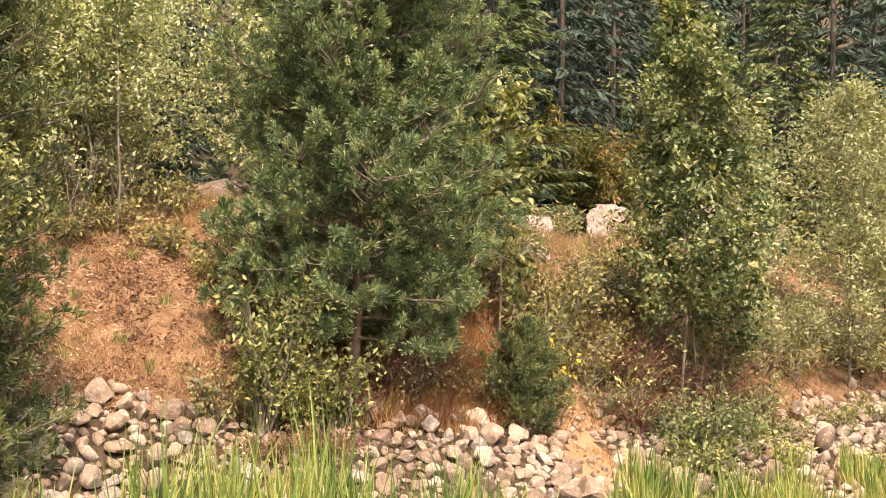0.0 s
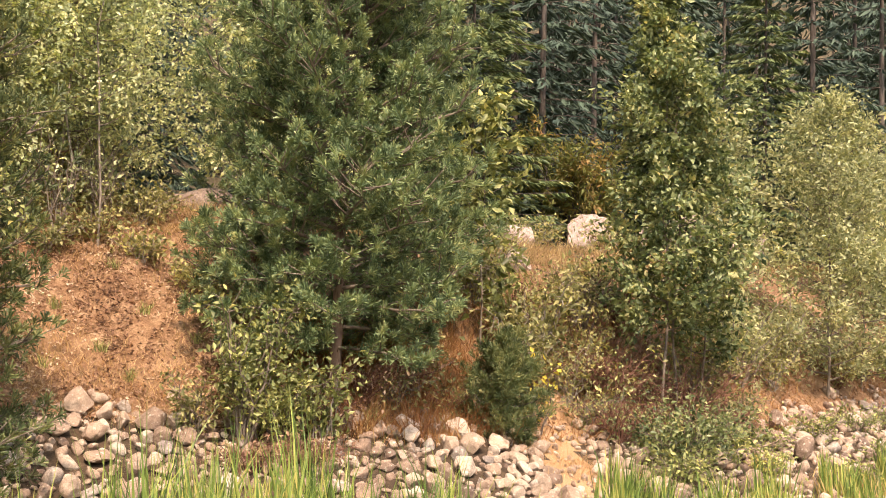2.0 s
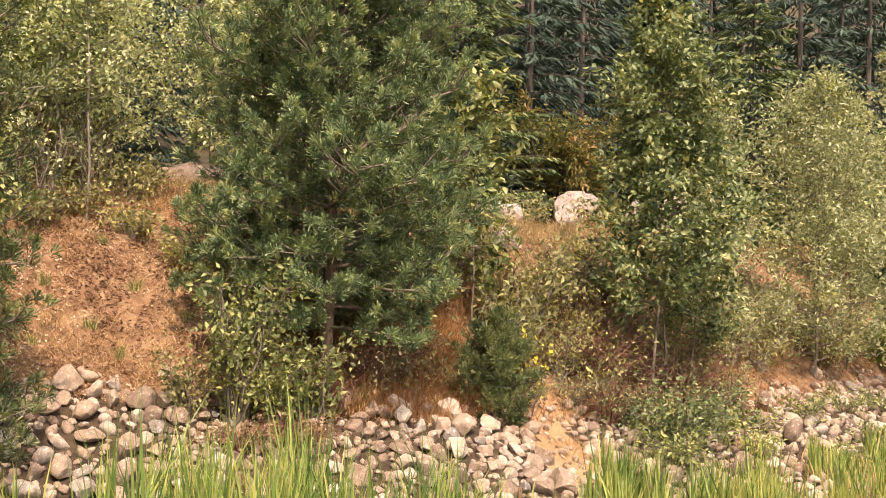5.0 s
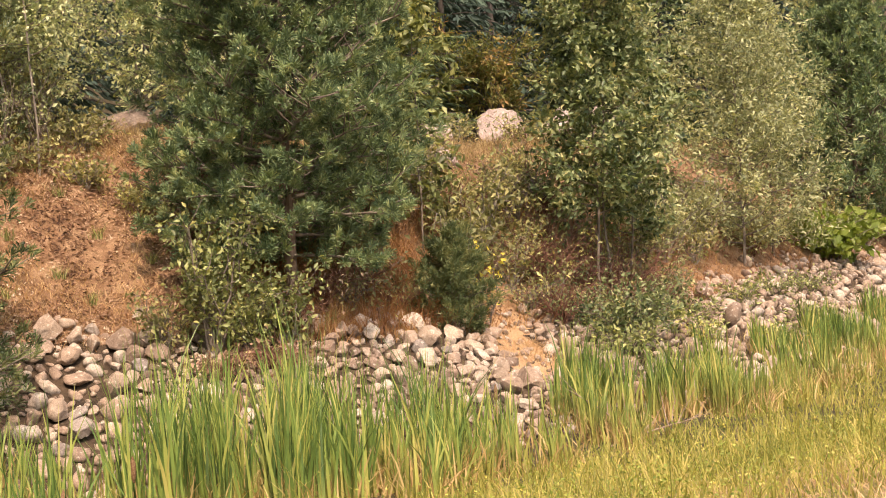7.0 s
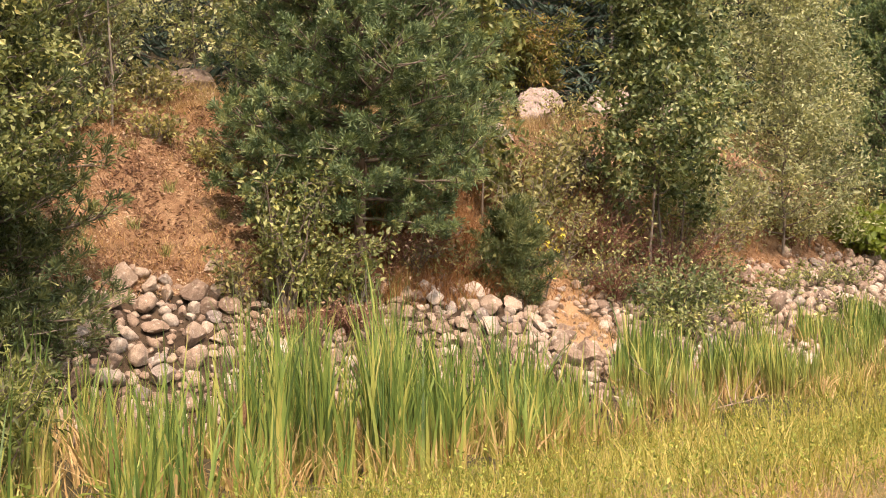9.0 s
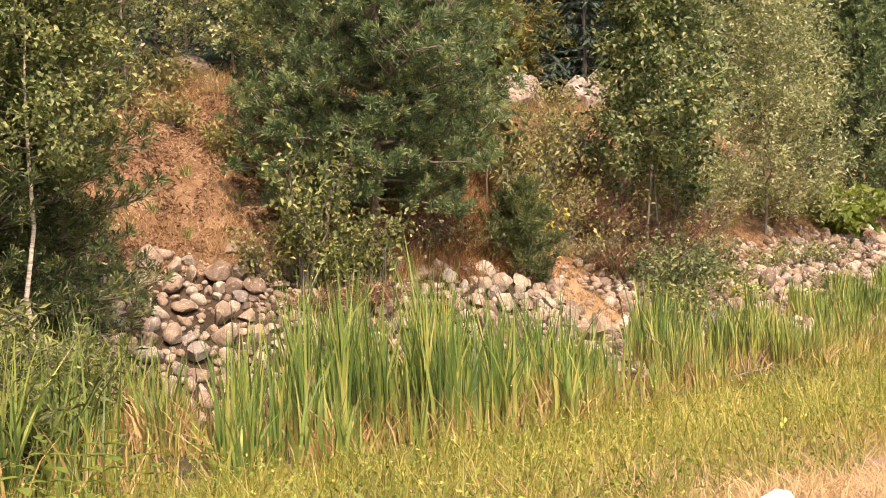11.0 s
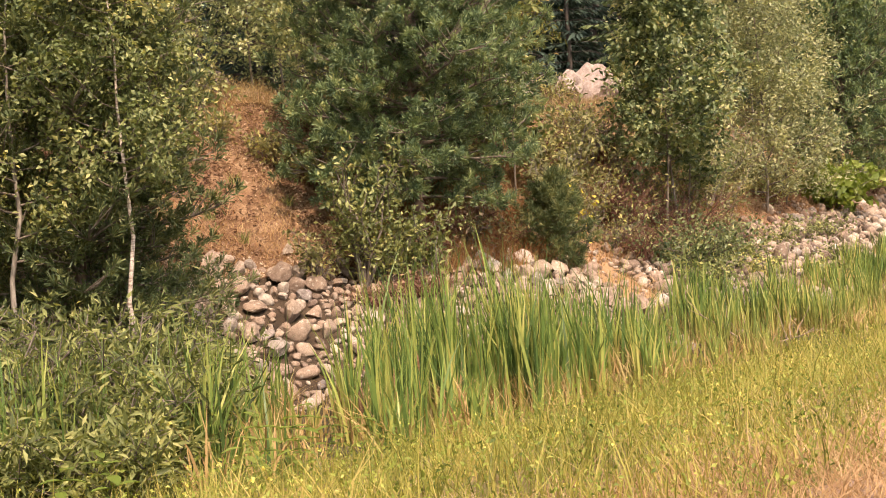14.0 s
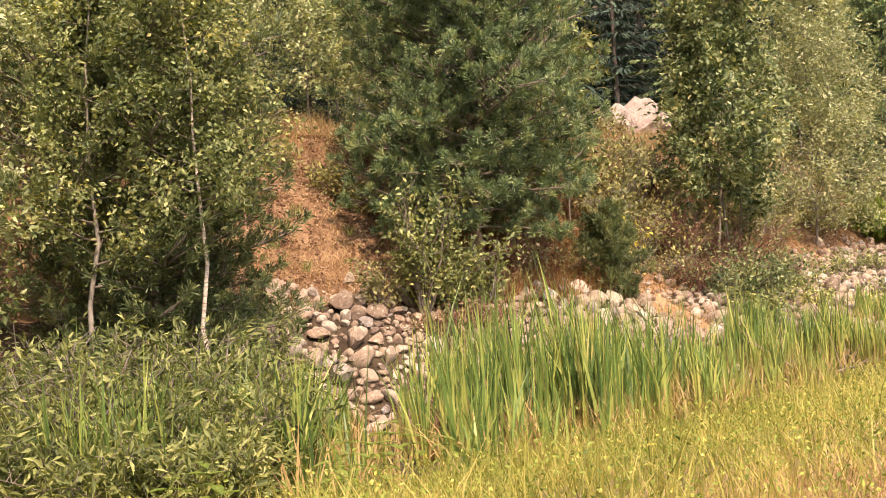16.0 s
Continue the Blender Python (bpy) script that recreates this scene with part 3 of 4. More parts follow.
# ---- trees and shrubs, from the bank to the forest ----
pine("white_pine", 10.8, 22.5, 12.0, 2.3, "tall bushy blue-green young pine above the riprap", PINE_NEEDLES, 11, trunk=0.12, first=0.108, whorl=0.4, per_whorl=7, top_power=0.5)
pine("white_pine", 3.0, 21.3, 10.5, 2.1, "dark green young pine with low limbs over the riprap", DARK_PINE, 12, trunk=0.10, first=0.015, whorl=0.3, per_whorl=7, top_power=0.5, low=1.05, needles=26, width=0.025, density=11)
pine("pine_sapling", 14.15, 22.25, 1.8, 0.72, "small dense dark pine sapling on the rusty bank", DARK_PINE, 13, trunk=0.03, first=0.02, whorl=0.2, tuft=0.14, density=10, top_power=0.45, needles=30, width=0.018)
pine("pine", 38.4, 32.0, 9.5, 3.0, "dark young pine beside pale willows", PINE_NEEDLES, 14, trunk=0.11, first=0.04, density=6, needles=22, width=0.045, tuft=0.26)

broadleaf("birch", 2.8, 18.9, 7.6, 1.3, "slender young birch with white bark leaning over the ditch", BIRCH_LEAVES, BIRCH_BARK, 21, trunk=0.044, start=0.45, limbs=40, per_limb=230, lean=(-0.02, 0.01), leaf=0.082)
broadleaf("birch", 1.45, 20.2, 7.4, 1.25, "thin young birch with greyish bark beside a dark pine", BIRCH_LEAVES, GREY_BARK, 22, trunk=0.05, start=0.28, limbs=34, per_limb=220, lean=(0.03, 0.0), leaf=0.085)
broadleaf("birch", -1.0, 20.6, 7.6, 1.3, "leafy young birch at the ditch's end", BIRCH_LEAVES, GREY_BARK, 29, trunk=0.05, start=0.2, limbs=32, per_limb=150, leaf=0.12)
broadleaf("poplar", 18.5, 22.95, 9.4, 1.25, "young poplar with thin pale trunk and glossy green leaves", POPLAR, LIMB_BARK, 23, trunk=0.034, start=0.24, limbs=46, per_limb=190, top_width=0.2, leaf=0.13)
broadleaf("poplar", 18.95, 23.1, 8.6, 1.7, "young poplar with straight pale trunk beside its twin", POPLAR, LIMB_BARK, 24, trunk=0.032, start=0.25, limbs=42, per_limb=180, top_width=0.2, leaf=0.13)
broadleaf("poplar", 20.4, 23.9, 6.4, 1.3, "shorter leafy poplar beside two taller ones", POPLAR, LIMB_BARK, 19, trunk=0.03, start=0.2, limbs=30, per_limb=140, top_width=0.3, leaf=0.13)
broadleaf("poplar_sapling", 14.7, 24.0, 5.4, 0.8, "slim poplar sapling with large light green leaves", SHRUB_LEAVES, LIMB_BARK, 25, trunk=0.024, start=0.15, limbs=24, per_limb=60, leaf=0.17)
broadleaf("poplar_sapling", 13.6, 24.8, 4.4, 0.8, "slim poplar sapling behind a pine", SHRUB_LEAVES, LIMB_BARK, 18, trunk=0.024, start=0.15, limbs=22, per_limb=55, leaf=0.16)
broadleaf("willow", 27.3, 27.0, 7.8, 2.2, "pale grey-green willow with small leaves on the bank", PALE_WILLOW, LIMB_BARK, 26, trunk=0.04, start=0.06, limbs=56, per_limb=250, leaf=0.125, slim=0.42, spread=0.22, top_width=0.3)
broadleaf("willow", 29.8, 28.2, 6.4, 1.9, "smaller pale willow beside another willow", PALE_WILLOW, LIMB_BARK, 27, trunk=0.036, start=0.06, limbs=42, per_limb=200, leaf=0.125, slim=0.42, spread=0.22)
broadleaf("willow", 25.0, 28.6, 5.2, 1.6, "low pale willow at the top of the bank", PALE_WILLOW, LIMB_BARK, 17, trunk=0.05, start=0.06, limbs=34, per_limb=160, leaf=0.125, slim=0.42, spread=0.22)
broadleaf("poplar_sapling", 32.5, 31.5, 6.4, 1.1, "poplar sapling with sparse pale leaves on the bank", PALE_WILLOW, GREY_BARK, 28, trunk=0.04, start=0.35, limbs=22, per_limb=60, leaf=0.2)

broadleaf("poplar", 41.5, 36.5, 8.0, 2.0, "leafy poplar on the far bank", PALE_WILLOW, GREY_BARK, 15, trunk=0.06, start=0.08, limbs=36, per_limb=130, leaf=0.18)
broadleaf("poplar", 45.5, 38.0, 8.5, 2.2, "leafy poplar on the far bank", POPLAR, GREY_BARK, 16, trunk=0.06, start=0.08, limbs=36, per_limb=130, leaf=0.18)
broadleaf("poplar", 44.5, 33.8, 6.5, 1.9, "leafy poplar above the far stones", POPLAR, GREY_BARK, 9, trunk=0.06, start=0.08, limbs=32, per_limb=110, leaf=0.18)
broadleaf("poplar", 49.0, 36.0, 8.0, 2.2, "leafy poplar above the far stones", PALE_WILLOW, GREY_BARK, 10, trunk=0.06, start=0.08, limbs=32, per_limb=110, leaf=0.2)

THICKET_TREES = [(5.2, 29.0, 8.6), (6.6, 31.5, 9.5), (7.6, 29.5, 8.8), (8.6, 30.4, 9.4), (8.0, 33.0, 9.0), (14.2, 31.6, 9.6), (13.2, 30.2, 7.8), (13.6, 33.2, 9.0),
                 (3.6, 31.0, 9.4), (1.8, 28.5, 8.4), (0.4, 31.5, 9.0), (4.4, 34.5, 10.0), (9.9, 35.5, 10.6), (-1.4, 29.5, 8.5), (15.4, 34.5, 8.5), (2.6, 26.0, 6.6),
                 (5.9, 28.2, 5.4), (12.6, 28.6, 5.0), (7.3, 33.4, 9.8), (-2.8, 25.8, 8.0), (0.2, 25.0, 6.4), (-2.6, 22.6, 7.0), (0.3, 22.8, 6.6), (-3.6, 20.6, 6.5), (7.5, 37.0, 7.5), (11.5, 37.5, 7.0), (14.0, 36.8, 7.5), (16.8, 37.2, 7.0), (18.6, 36.0, 6.0)]
for k, (x, y, h) in enumerate(THICKET_TREES):
    tree = broadleaf("aspen", x, y, h, 1.6, "thin aspen with yellowing leaves in a dense thicket", THICKET, GREY_BARK, 40 + k, trunk=0.038, start=0.11 + 0.03 * (k % 3), limbs=36, per_limb=165, leaf=0.11, top_width=0.6, spread=0.24)
    tagged(tree, group="aspens of the thicket")

for k, (x, y, h) in enumerate([(7.75, 27.0, 8.5), (7.25, 27.6, 8.8), (6.1, 27.9, 8.2), (4.8, 27.6, 8.4)]):
    tree = broadleaf("aspen", x, y, h, 1.2, "thin grey-stemmed aspen with a bare foot at the thicket's edge", THICKET, GREY_BARK, 340 + k, trunk=0.027, start=0.27, limbs=30, per_limb=140, leaf=0.105, top_width=0.6, spread=0.24, lean=(0.012 * (k - 2), 0.0))
    tagged(tree, group="aspens of the thicket")
for k, (x, y, h, r) in enumerate([(7.0, 27.2, 2.4, 0.7), (7.9, 27.5, 2.2, 0.6), (6.2, 27.3, 2.0, 0.7), (8.1, 28.4, 2.3, 0.6), (5.3, 27.2, 2.2, 0.7), (4.4, 27.0, 2.2, 0.7)]):
    twigs = shrub("bare_shrub", x, y, h, r, "upright thin bare stems at the thicket's foot", THICKET, 360 + k, stems=13, leaf=0.1, leaves=170, spread=0.2, arch=0.2, start=0.45, bark_mat=LIMB_BARK)
    tagged(twigs, group="bare stems at the thicket's foot")
shrub("dogwood_shrub", 9.45, 21.75, 1.8, 1.15, "leafy shrub with arching stems over the stones", SHRUB_LEAVES, 61, stems=30, leaf=0.1, leaves=2300, spread=0.2, bark_mat=LIMB_BARK)
shrub("dogwood_shrub", 8.1, 22.3, 1.3, 0.75, "small thin shrub beside a larger shrub", BRUSH_LEAVES, 53, stems=14, leaf=0.1, leaves=420, bark_mat=LIMB_BARK)
shrub("dogwood_shrub", 8.8, 21.8, 3.5, 0.9, "tall leafy shrub beside a young pine", SHRUB_LEAVES, 62, stems=16, leaf=0.105, leaves=1500, spread=0.2, bark_mat=LIMB_BARK)
shrub("dogwood_shrub", 10.1, 21.4, 1.9, 0.6, "thin shrub with a tuft of pale leaves", SHRUB_LEAVES, 60, stems=7, leaf=0.13, leaves=260)
shrub("hazel_shrub", 16.1, 24.0, 2.6, 1.4, "sparse yellow-green shrub on the dry bank", BRUSH_LEAVES, 63, stems=18, leaf=0.13, leaves=1300, spread=0.18)
shrub("hazel_shrub", 15.0, 23.0, 2.5, 0.9, "thin shrub with a few bright yellow leaves", BRUSH_LEAVES, 64, stems=12, leaf=0.13, leaves=600, spread=0.18)
shrub("hazel_shrub", 15.15, 22.5, 2.1, 0.4, "thin leaning shrub with bright yellow leaves", YELLOW_LEAVES, 73, stems=4, leaf=0.11, slim=0.65, leaves=50, spread=0.2, start=0.6, bark_mat=LIMB_BARK)
shrub("hazel_shrub", 20.9, 28.6, 1.0, 1.2, "sparse broad-leaved shrub in front of pale boulders", SHRUB_LEAVES, 72, stems=12, leaf=0.13, leaves=160, spread=0.25, bark_mat=LIMB_BARK)
shrub("dogwood_shrub", 17.9, 21.5, 1.35, 1.45, "low green shrub spilling over the riprap", POPLAR, 65, stems=30, leaf=0.105, leaves=1900, spread=0.26, arch=0.9, bark_mat=LIMB_BARK)
shrub("dogwood_shrub", 17.2, 20.7, 0.9, 0.9, "low straggling green shrub hanging over the stones", SHRUB_LEAVES, 54, stems=20, leaf=0.1, leaves=700, spread=0.2, arch=1.1, bark_mat=LIMB_BARK)
shrub("dogwood_shrub", 19.2, 21.9, 1.0, 0.9, "low straggling shrub among the stones", SHRUB_LEAVES, 59, stems=14, leaf=0.11, leaves=700)
shrub("bramble_shrub", 19.6, 23.4, 2.0, 1.6, "tangle of reddish bare twigs and sparse leaves", BRUSH_LEAVES, 66, stems=40, leaf=0.10, leaves=520, bark_mat=RED_TWIG)
shrub("bramble_shrub", 17.4, 23.3, 1.7, 1.2, "tangle of reddish twigs under the poplars", BRUSH_LEAVES, 58, stems=34, leaf=0.10, leaves=380, bark_mat=RED_TWIG)
for k, (x, y, h, r) in enumerate([(15.7, 23.5, 1.3, 0.9), (16.6, 22.9, 1.1, 0.9), (17.8, 22.7, 1.0, 0.9), (18.7, 22.6, 1.2, 1.0), (20.4, 23.2, 1.3, 1.0), (12.0, 22.5, 0.9, 0.8), (13.2, 22.6, 0.9, 0.7), (21.6, 24.2, 1.2, 0.9), (16.2, 24.9, 2.2, 1.1), (18.2, 25.4, 2.4, 1.2), (19.6, 26.1, 2.2, 1.1)]):
    twigs = shrub("bramble_shrub", x, y, h, r, "tangle of thin brown twigs with few leaves on the bank", BRUSH_LEAVES, 240 + k, stems=26, leaf=0.09, leaves=int(180 + 160 * h), bark_mat=(RED_TWIG, LIMB_BARK)[k % 2], arch=1.1, spread=0.2)
    tagged(twigs, group="brambles on the bank")
shrub("willow_shrub", 23.0, 25.6, 2.7, 1.6, "pale leafy willow shrub on the bank", PALE_WILLOW, 67, stems=20, leaf=0.12, leaves=2200, slim=0.4, spread=0.2)
shrub("willow_shrub", 25.4, 26.9, 2.2, 1.4, "pale leafy shrub above the stones", BRUSH_LEAVES, 68, stems=18, leaf=0.12, leaves=1600, slim=0.4, spread=0.2)
shrub("sumac_shrub", 33.4, 29.1, 1.7, 2.0, "bright lime-green shrub with broad leaves above the stones", LIME_LEAVES, 69, stems=26, leaf=0.25, slim=0.75, leaves=1300)
shrub("dead_brush", 8.6, 21.1, 0.8, 0.8, "tangle of dead brown stems hanging over the stones", LITTER, 56, stems=44, leaf=0.09, leaves=40, bark_mat=RED_TWIG, arch=1.8)
shrub("dead_brush", 1.0, 19.0, 1.7, 1.0, "bare grey dead twigs below a dark pine", REED_DRY, 55, stems=18, leaf=0.06, leaves=30, bark_mat=GREY_BARK, arch=1.0)
shrub("dead_brush", 9.6, 21.0, 0.85, 0.9, "heap of dead brown stems on the stones", LITTER, 57, stems=50, leaf=0.09, leaves=50, bark_mat=RED_TWIG, arch=1.6)

for k, (x, y, h, r) in enumerate([(10.4, 22.1, 1.2, 0.8), (11.4, 22.5, 1.2, 0.8), (12.3, 22.8, 1.1, 0.8)]):
    twigs = shrub("dead_brush", x, y, h, r, "tangle of reddish dead twigs under a young pine", LITTER, 380 + k, stems=40, leaf=0.08, leaves=90, bark_mat=RED_TWIG, arch=1.0, spread=0.2)
    tagged(twigs, group="dead twigs under the pine")
for k, (x, y, h, r) in enumerate([(21.3, 22.9, 0.7, 0.7), (23.8, 23.9, 0.8, 0.8), (20.1, 21.5, 0.7, 0.6), (26.3, 25.0, 0.7, 0.8), (25.3, 23.2, 0.6, 0.7), (28.5, 25.8, 0.8, 0.9), (22.4, 21.4, 0.6, 0.6)]):
    low = shrub("straggling_shrub", x, y, h, r, "low green shrub growing between the stones", SHRUB_LEAVES, 390 + k, stems=18, leaf=0.09, leaves=420, arch=0.9, spread=0.16, bark_mat=LIMB_BARK)
    tagged(low, group="shrubs among the stones")
for k, (x, y, h, r) in enumerate([(17.0, 22.4, 1.3, 0.9), (18.1, 22.3, 1.4, 1.0), (19.2, 22.6, 1.4, 1.0), (20.2, 22.9, 1.3, 1.0), (18.7, 23.4, 1.7, 1.1), (17.3, 23.6, 1.6, 1.0)]):
    twigs = shrub("bramble_shrub", x, y, h, r, "dense tangle of dark reddish twigs under the poplars", POPLAR, 410 + k, stems=46, leaf=0.08, leaves=260, bark_mat=RED_TWIG, arch=1.0, spread=0.2)
    tagged(twigs, group="brambles on the bank")
BRUSH = [(6.2, 27.5, 0.9, 0.8), (7.4, 28.2, 1.0, 0.9), (8.8, 27.6, 1.1, 0.8), (9.2, 28.4, 0.8, 0.9), (5.0, 27.0, 1.0, 0.9), (10.6, 26.0, 0.9, 0.8), (9.2, 25.6, 0.7, 0.5), (9.8, 24.6, 1.0, 0.6),
         (13.2, 24.8, 1.6, 0.9), (14.4, 25.6, 1.5, 1.0), (15.6, 25.8, 1.6, 1.1), (17.0, 25.2, 1.7, 1.1), (16.6, 23.5, 1.4, 0.9), (17.6, 24.3, 1.8, 1.0),
         (20.8, 24.6, 1.8, 1.2), (21.9, 25.2, 1.6, 1.1), (20.2, 26.2, 0.9, 1.0), (22.6, 27.2, 1.2, 1.1), (24.4, 26.0, 1.5, 1.0), (28.4, 27.7, 1.3, 1.0), (30.5, 28.8, 1.1, 0.9), (18.6, 26.2, 0.9, 0.9)]
BRUSH += [(11.2, 23.6, 1.1, 0.8), (12.1, 23.4, 1.2, 0.8), (13.1, 23.4, 1.1, 0.7), (35.2, 30.6, 1.6, 1.4), (37.0, 30.6, 1.5, 1.3), (39.5, 31.6, 1.6, 1.4), (42, 33, 1.8, 1.6), (34.5, 33.0, 1.8, 1.4), (45, 35, 2.0, 1.8), (41.5, 31.2, 1.5, 1.4), (43.6, 31.9, 1.6, 1.5), (47.5, 33.5, 2.0, 1.8)]
BRUSH += [(4.4, 26.6, 0.7, 0.7), (5.6, 26.9, 0.8, 0.8), (6.7, 26.8, 0.7, 0.7), (7.7, 27.2, 0.9, 0.8), (8.5, 26.5, 0.8, 0.7), (9.3, 25.2, 1.0, 0.6), (5.1, 25.8, 0.5, 0.5)]
BRUSH += [(3.6, 28.0, 2.4, 1.3), (5.4, 28.6, 2.2, 1.2), (6.9, 29.2, 2.0, 1.2), (8.3, 29.4, 1.8, 1.2), (4.4, 29.6, 2.8, 1.3), (6.0, 30.4, 2.8, 1.4), (8.0, 31.2, 2.4, 1.4), (12.4, 27.4, 1.8, 1.2),
          (20.4, 28.0, 0.5, 0.7), (16.8, 27.0, 1.6, 1.0), (24.6, 33.0, 1.2, 1.2), (22.8, 34.5, 1.3, 1.3)]
for k, (x, y, h, r) in enumerate(BRUSH):
    bush = shrub("brush", x, y, h, r, "dry yellow-green brush on the rusty bank", BRUSH_LEAVES, 140 + k, stems=15, leaf=0.10, leaves=int(650 * r), bark_mat=RED_TWIG if k % 2 else GREY_BARK, spread=0.14)
    tagged(bush, group="brush on the bank")

for k, (x, y, h, r) in enumerate([(-1.6, 13.2, 2.1, 1.1), (-0.4, 13.4, 2.05, 1.1), (0.5, 13.9, 1.85, 0.9), (1.5, 15.0, 1.8, 0.9), (-0.6, 15.4, 2.3, 1.2), (0.9, 16.4, 2.1, 1.1), (2.2, 16.6, 1.9, 0.8), (-2.4, 14.6, 2.3, 1.2), (-1.0, 11.9, 1.4, 0.9), (-0.2, 12.2, 1.3, 0.7), (-2.6, 17.4, 2.3, 1.2), (-1.2, 18.4, 2.0, 1.1), (-2.3, 11.3, 1.1, 0.8), (-3.2, 11.9, 1.4, 0.9), (-1.5, 10.9, 0.8, 0.7), (-1.0, 11.5, 0.75, 0.6)]):
    bush = shrub("willow_bush", x, y, 1.1 * h, r, "grey-green narrow-leaved willow bush in the ditch", WILLOW_BUSH, 80 + k, stems=36, leaf=0.112, slim=0.26, leaves=2900, start=0.1, bark_mat=LIMB_BARK)
    tagged(bush, group="willow bushes in the ditch")

spruces = [spruce("spruce", 19, 3.2, "tall dark forest spruce with drooping limbs", HAZY_NEEDLES, 101, (24.5, 45.0, float(ground_z(24.5, 45.0))), first=0.03, sprays=22),
           spruce("spruce", 17, 2.8, "tall dark forest spruce with drooping limbs", HAZY_NEEDLES, 102, (36.0, 44.0, float(ground_z(36, 44))), first=0.03, sprays=22)]
spruce("hemlock", 15, 3.2, "forest hemlock with layered drooping sprays", HEMLOCK, 103, (25.2, 42.0, float(ground_z(25.2, 42.0))), whorls=44, sprays=70, first=0.02, size=(0.22, 0.45), droop=-0.1, lift=0.45)
spruce("hemlock", 16, 3.2, "forest hemlock with layered drooping sprays", HEMLOCK, 104, (38.0, 41.0, float(ground_z(38, 41))), whorls=40, sprays=60, first=0.02, size=(0.22, 0.45), droop=-0.15, lift=0.45)
for tree in spruces:
    tagged(tree, group="spruces of the forest")
rng = np.random.default_rng(5)
for k in range(36):
    row = k % 4
    x = 6 + (k // 4) * 6.2 + rng.uniform(-1.5, 1.5) + row * 2.6
    y = 41 + row * 7.5 + max(0.0, x - 20) * 0.45 + rng.uniform(-2, 2)
    m = pose(x, y, float(ground_z(x, y)) - 0.2, 0, 0, rng.uniform(0, 360)) @ Matrix.Diagonal((1, 1, rng.uniform(1.0, 1.3), 1))
    copy_thing(spruces[k % 2], m)
for x, y in ((22.0, 43.5), (29.5, 44.0), (33.0, 45.5), (41, 41.5), (46, 44), (50.5, 51), (37.5, 47), (52, 47.5), (57, 52), (44, 40.6), (48, 62), (53, 59), (57.5, 55.5), (62, 52), (44, 66), (55, 66), (62, 60)):
    copy_thing(spruces[0], pose(x, y, float(ground_z(x, y)) - 0.2, 0, 0, 40 * x) @ Matrix.Diagonal((1.15, 1.15, 1.25, 1)))
for x, y in ((58, 44), (64, 47), (70, 49), (62, 40), (69, 43), (76, 47), (82, 52), (75, 54), (39, 68), (43.5, 69), (48, 70), (52.5, 72), (57, 71), (61.5, 70), (66, 69), (71, 67), (76, 71), (81, 74)):
    copy_thing(spruces[1], pose(x, y, float(ground_z(x, y)) - 0.2, 0, 0, 70 * x) @ Matrix.Diagonal((1.5, 1.5, 1.45, 1)))
shrub("cedar_bush", 29.6, 41.8, 5.2, 2.8, "rust and yellow-green cedar bush under the forest edge", CEDAR, 71, stems=34, leaf=0.2, slim=0.32, leaves=7500, spread=0.22, bark_mat=FOREST_BARK)

# ---- stones ----
def stone_mesh(name, seed, mat, flat=0.75, rough=0.16, level=2):
    """A worn boulder: a round form cut by a few flat faces and roughened."""
    rng = np.random.default_rng(seed)
    bm = bmesh.new()
    bmesh.ops.create_icosphere(bm, subdivisions=level, radius=0.5)
    cuts = unit(rng.normal(size=(11, 3)))
    depth = rng.uniform(0.24, 0.42, 11)
    off = rng.uniform(0, 50)
    for v in bm.verts:
        p = np.array(v.co)
        for c, d in zip(cuts, depth):
            over = p @ c - d
            if over > 0:
                p = p - c * over * 0.98
        p = p * (1 + rough * (noise.noise(Vector(p * 2.3 + off)) + 0.5 * noise.noise(Vector(p * 6.1 + off))))
        v.co = Vector(p * (1, rng.uniform(0.97, 1.03), flat))
    me = bpy.data.meshes.new(name)
    for f in bm.faces:
        f.smooth = True
    bm.to_mesh(me)
    bm.free()
    me.set_sharp_from_angle(angle=radians(26))
    me.materials.append(mat)
    return me


STONE_SHAPES = [stone_mesh("stone", 200 + k, STONE, flat=0.6 + 0.05 * (k % 6), rough=0.13, level=3) for k in range(16)]
SMALL_SHAPES = [stone_mesh("small_stone", 200 + k, STONE, flat=0.6 + 0.05 * (k % 6)) for k in range(16)]


def slope_turn(x, y):
    e = 0.15
    n = Vector((float(ground_z(x - e, y) - ground_z(x + e, y)), float(ground_z(x, y - e) - ground_z(x, y + e)), 2 * e)).normalized()
    return n.to_track_quat("Z", "Y").to_matrix().to_4x4()


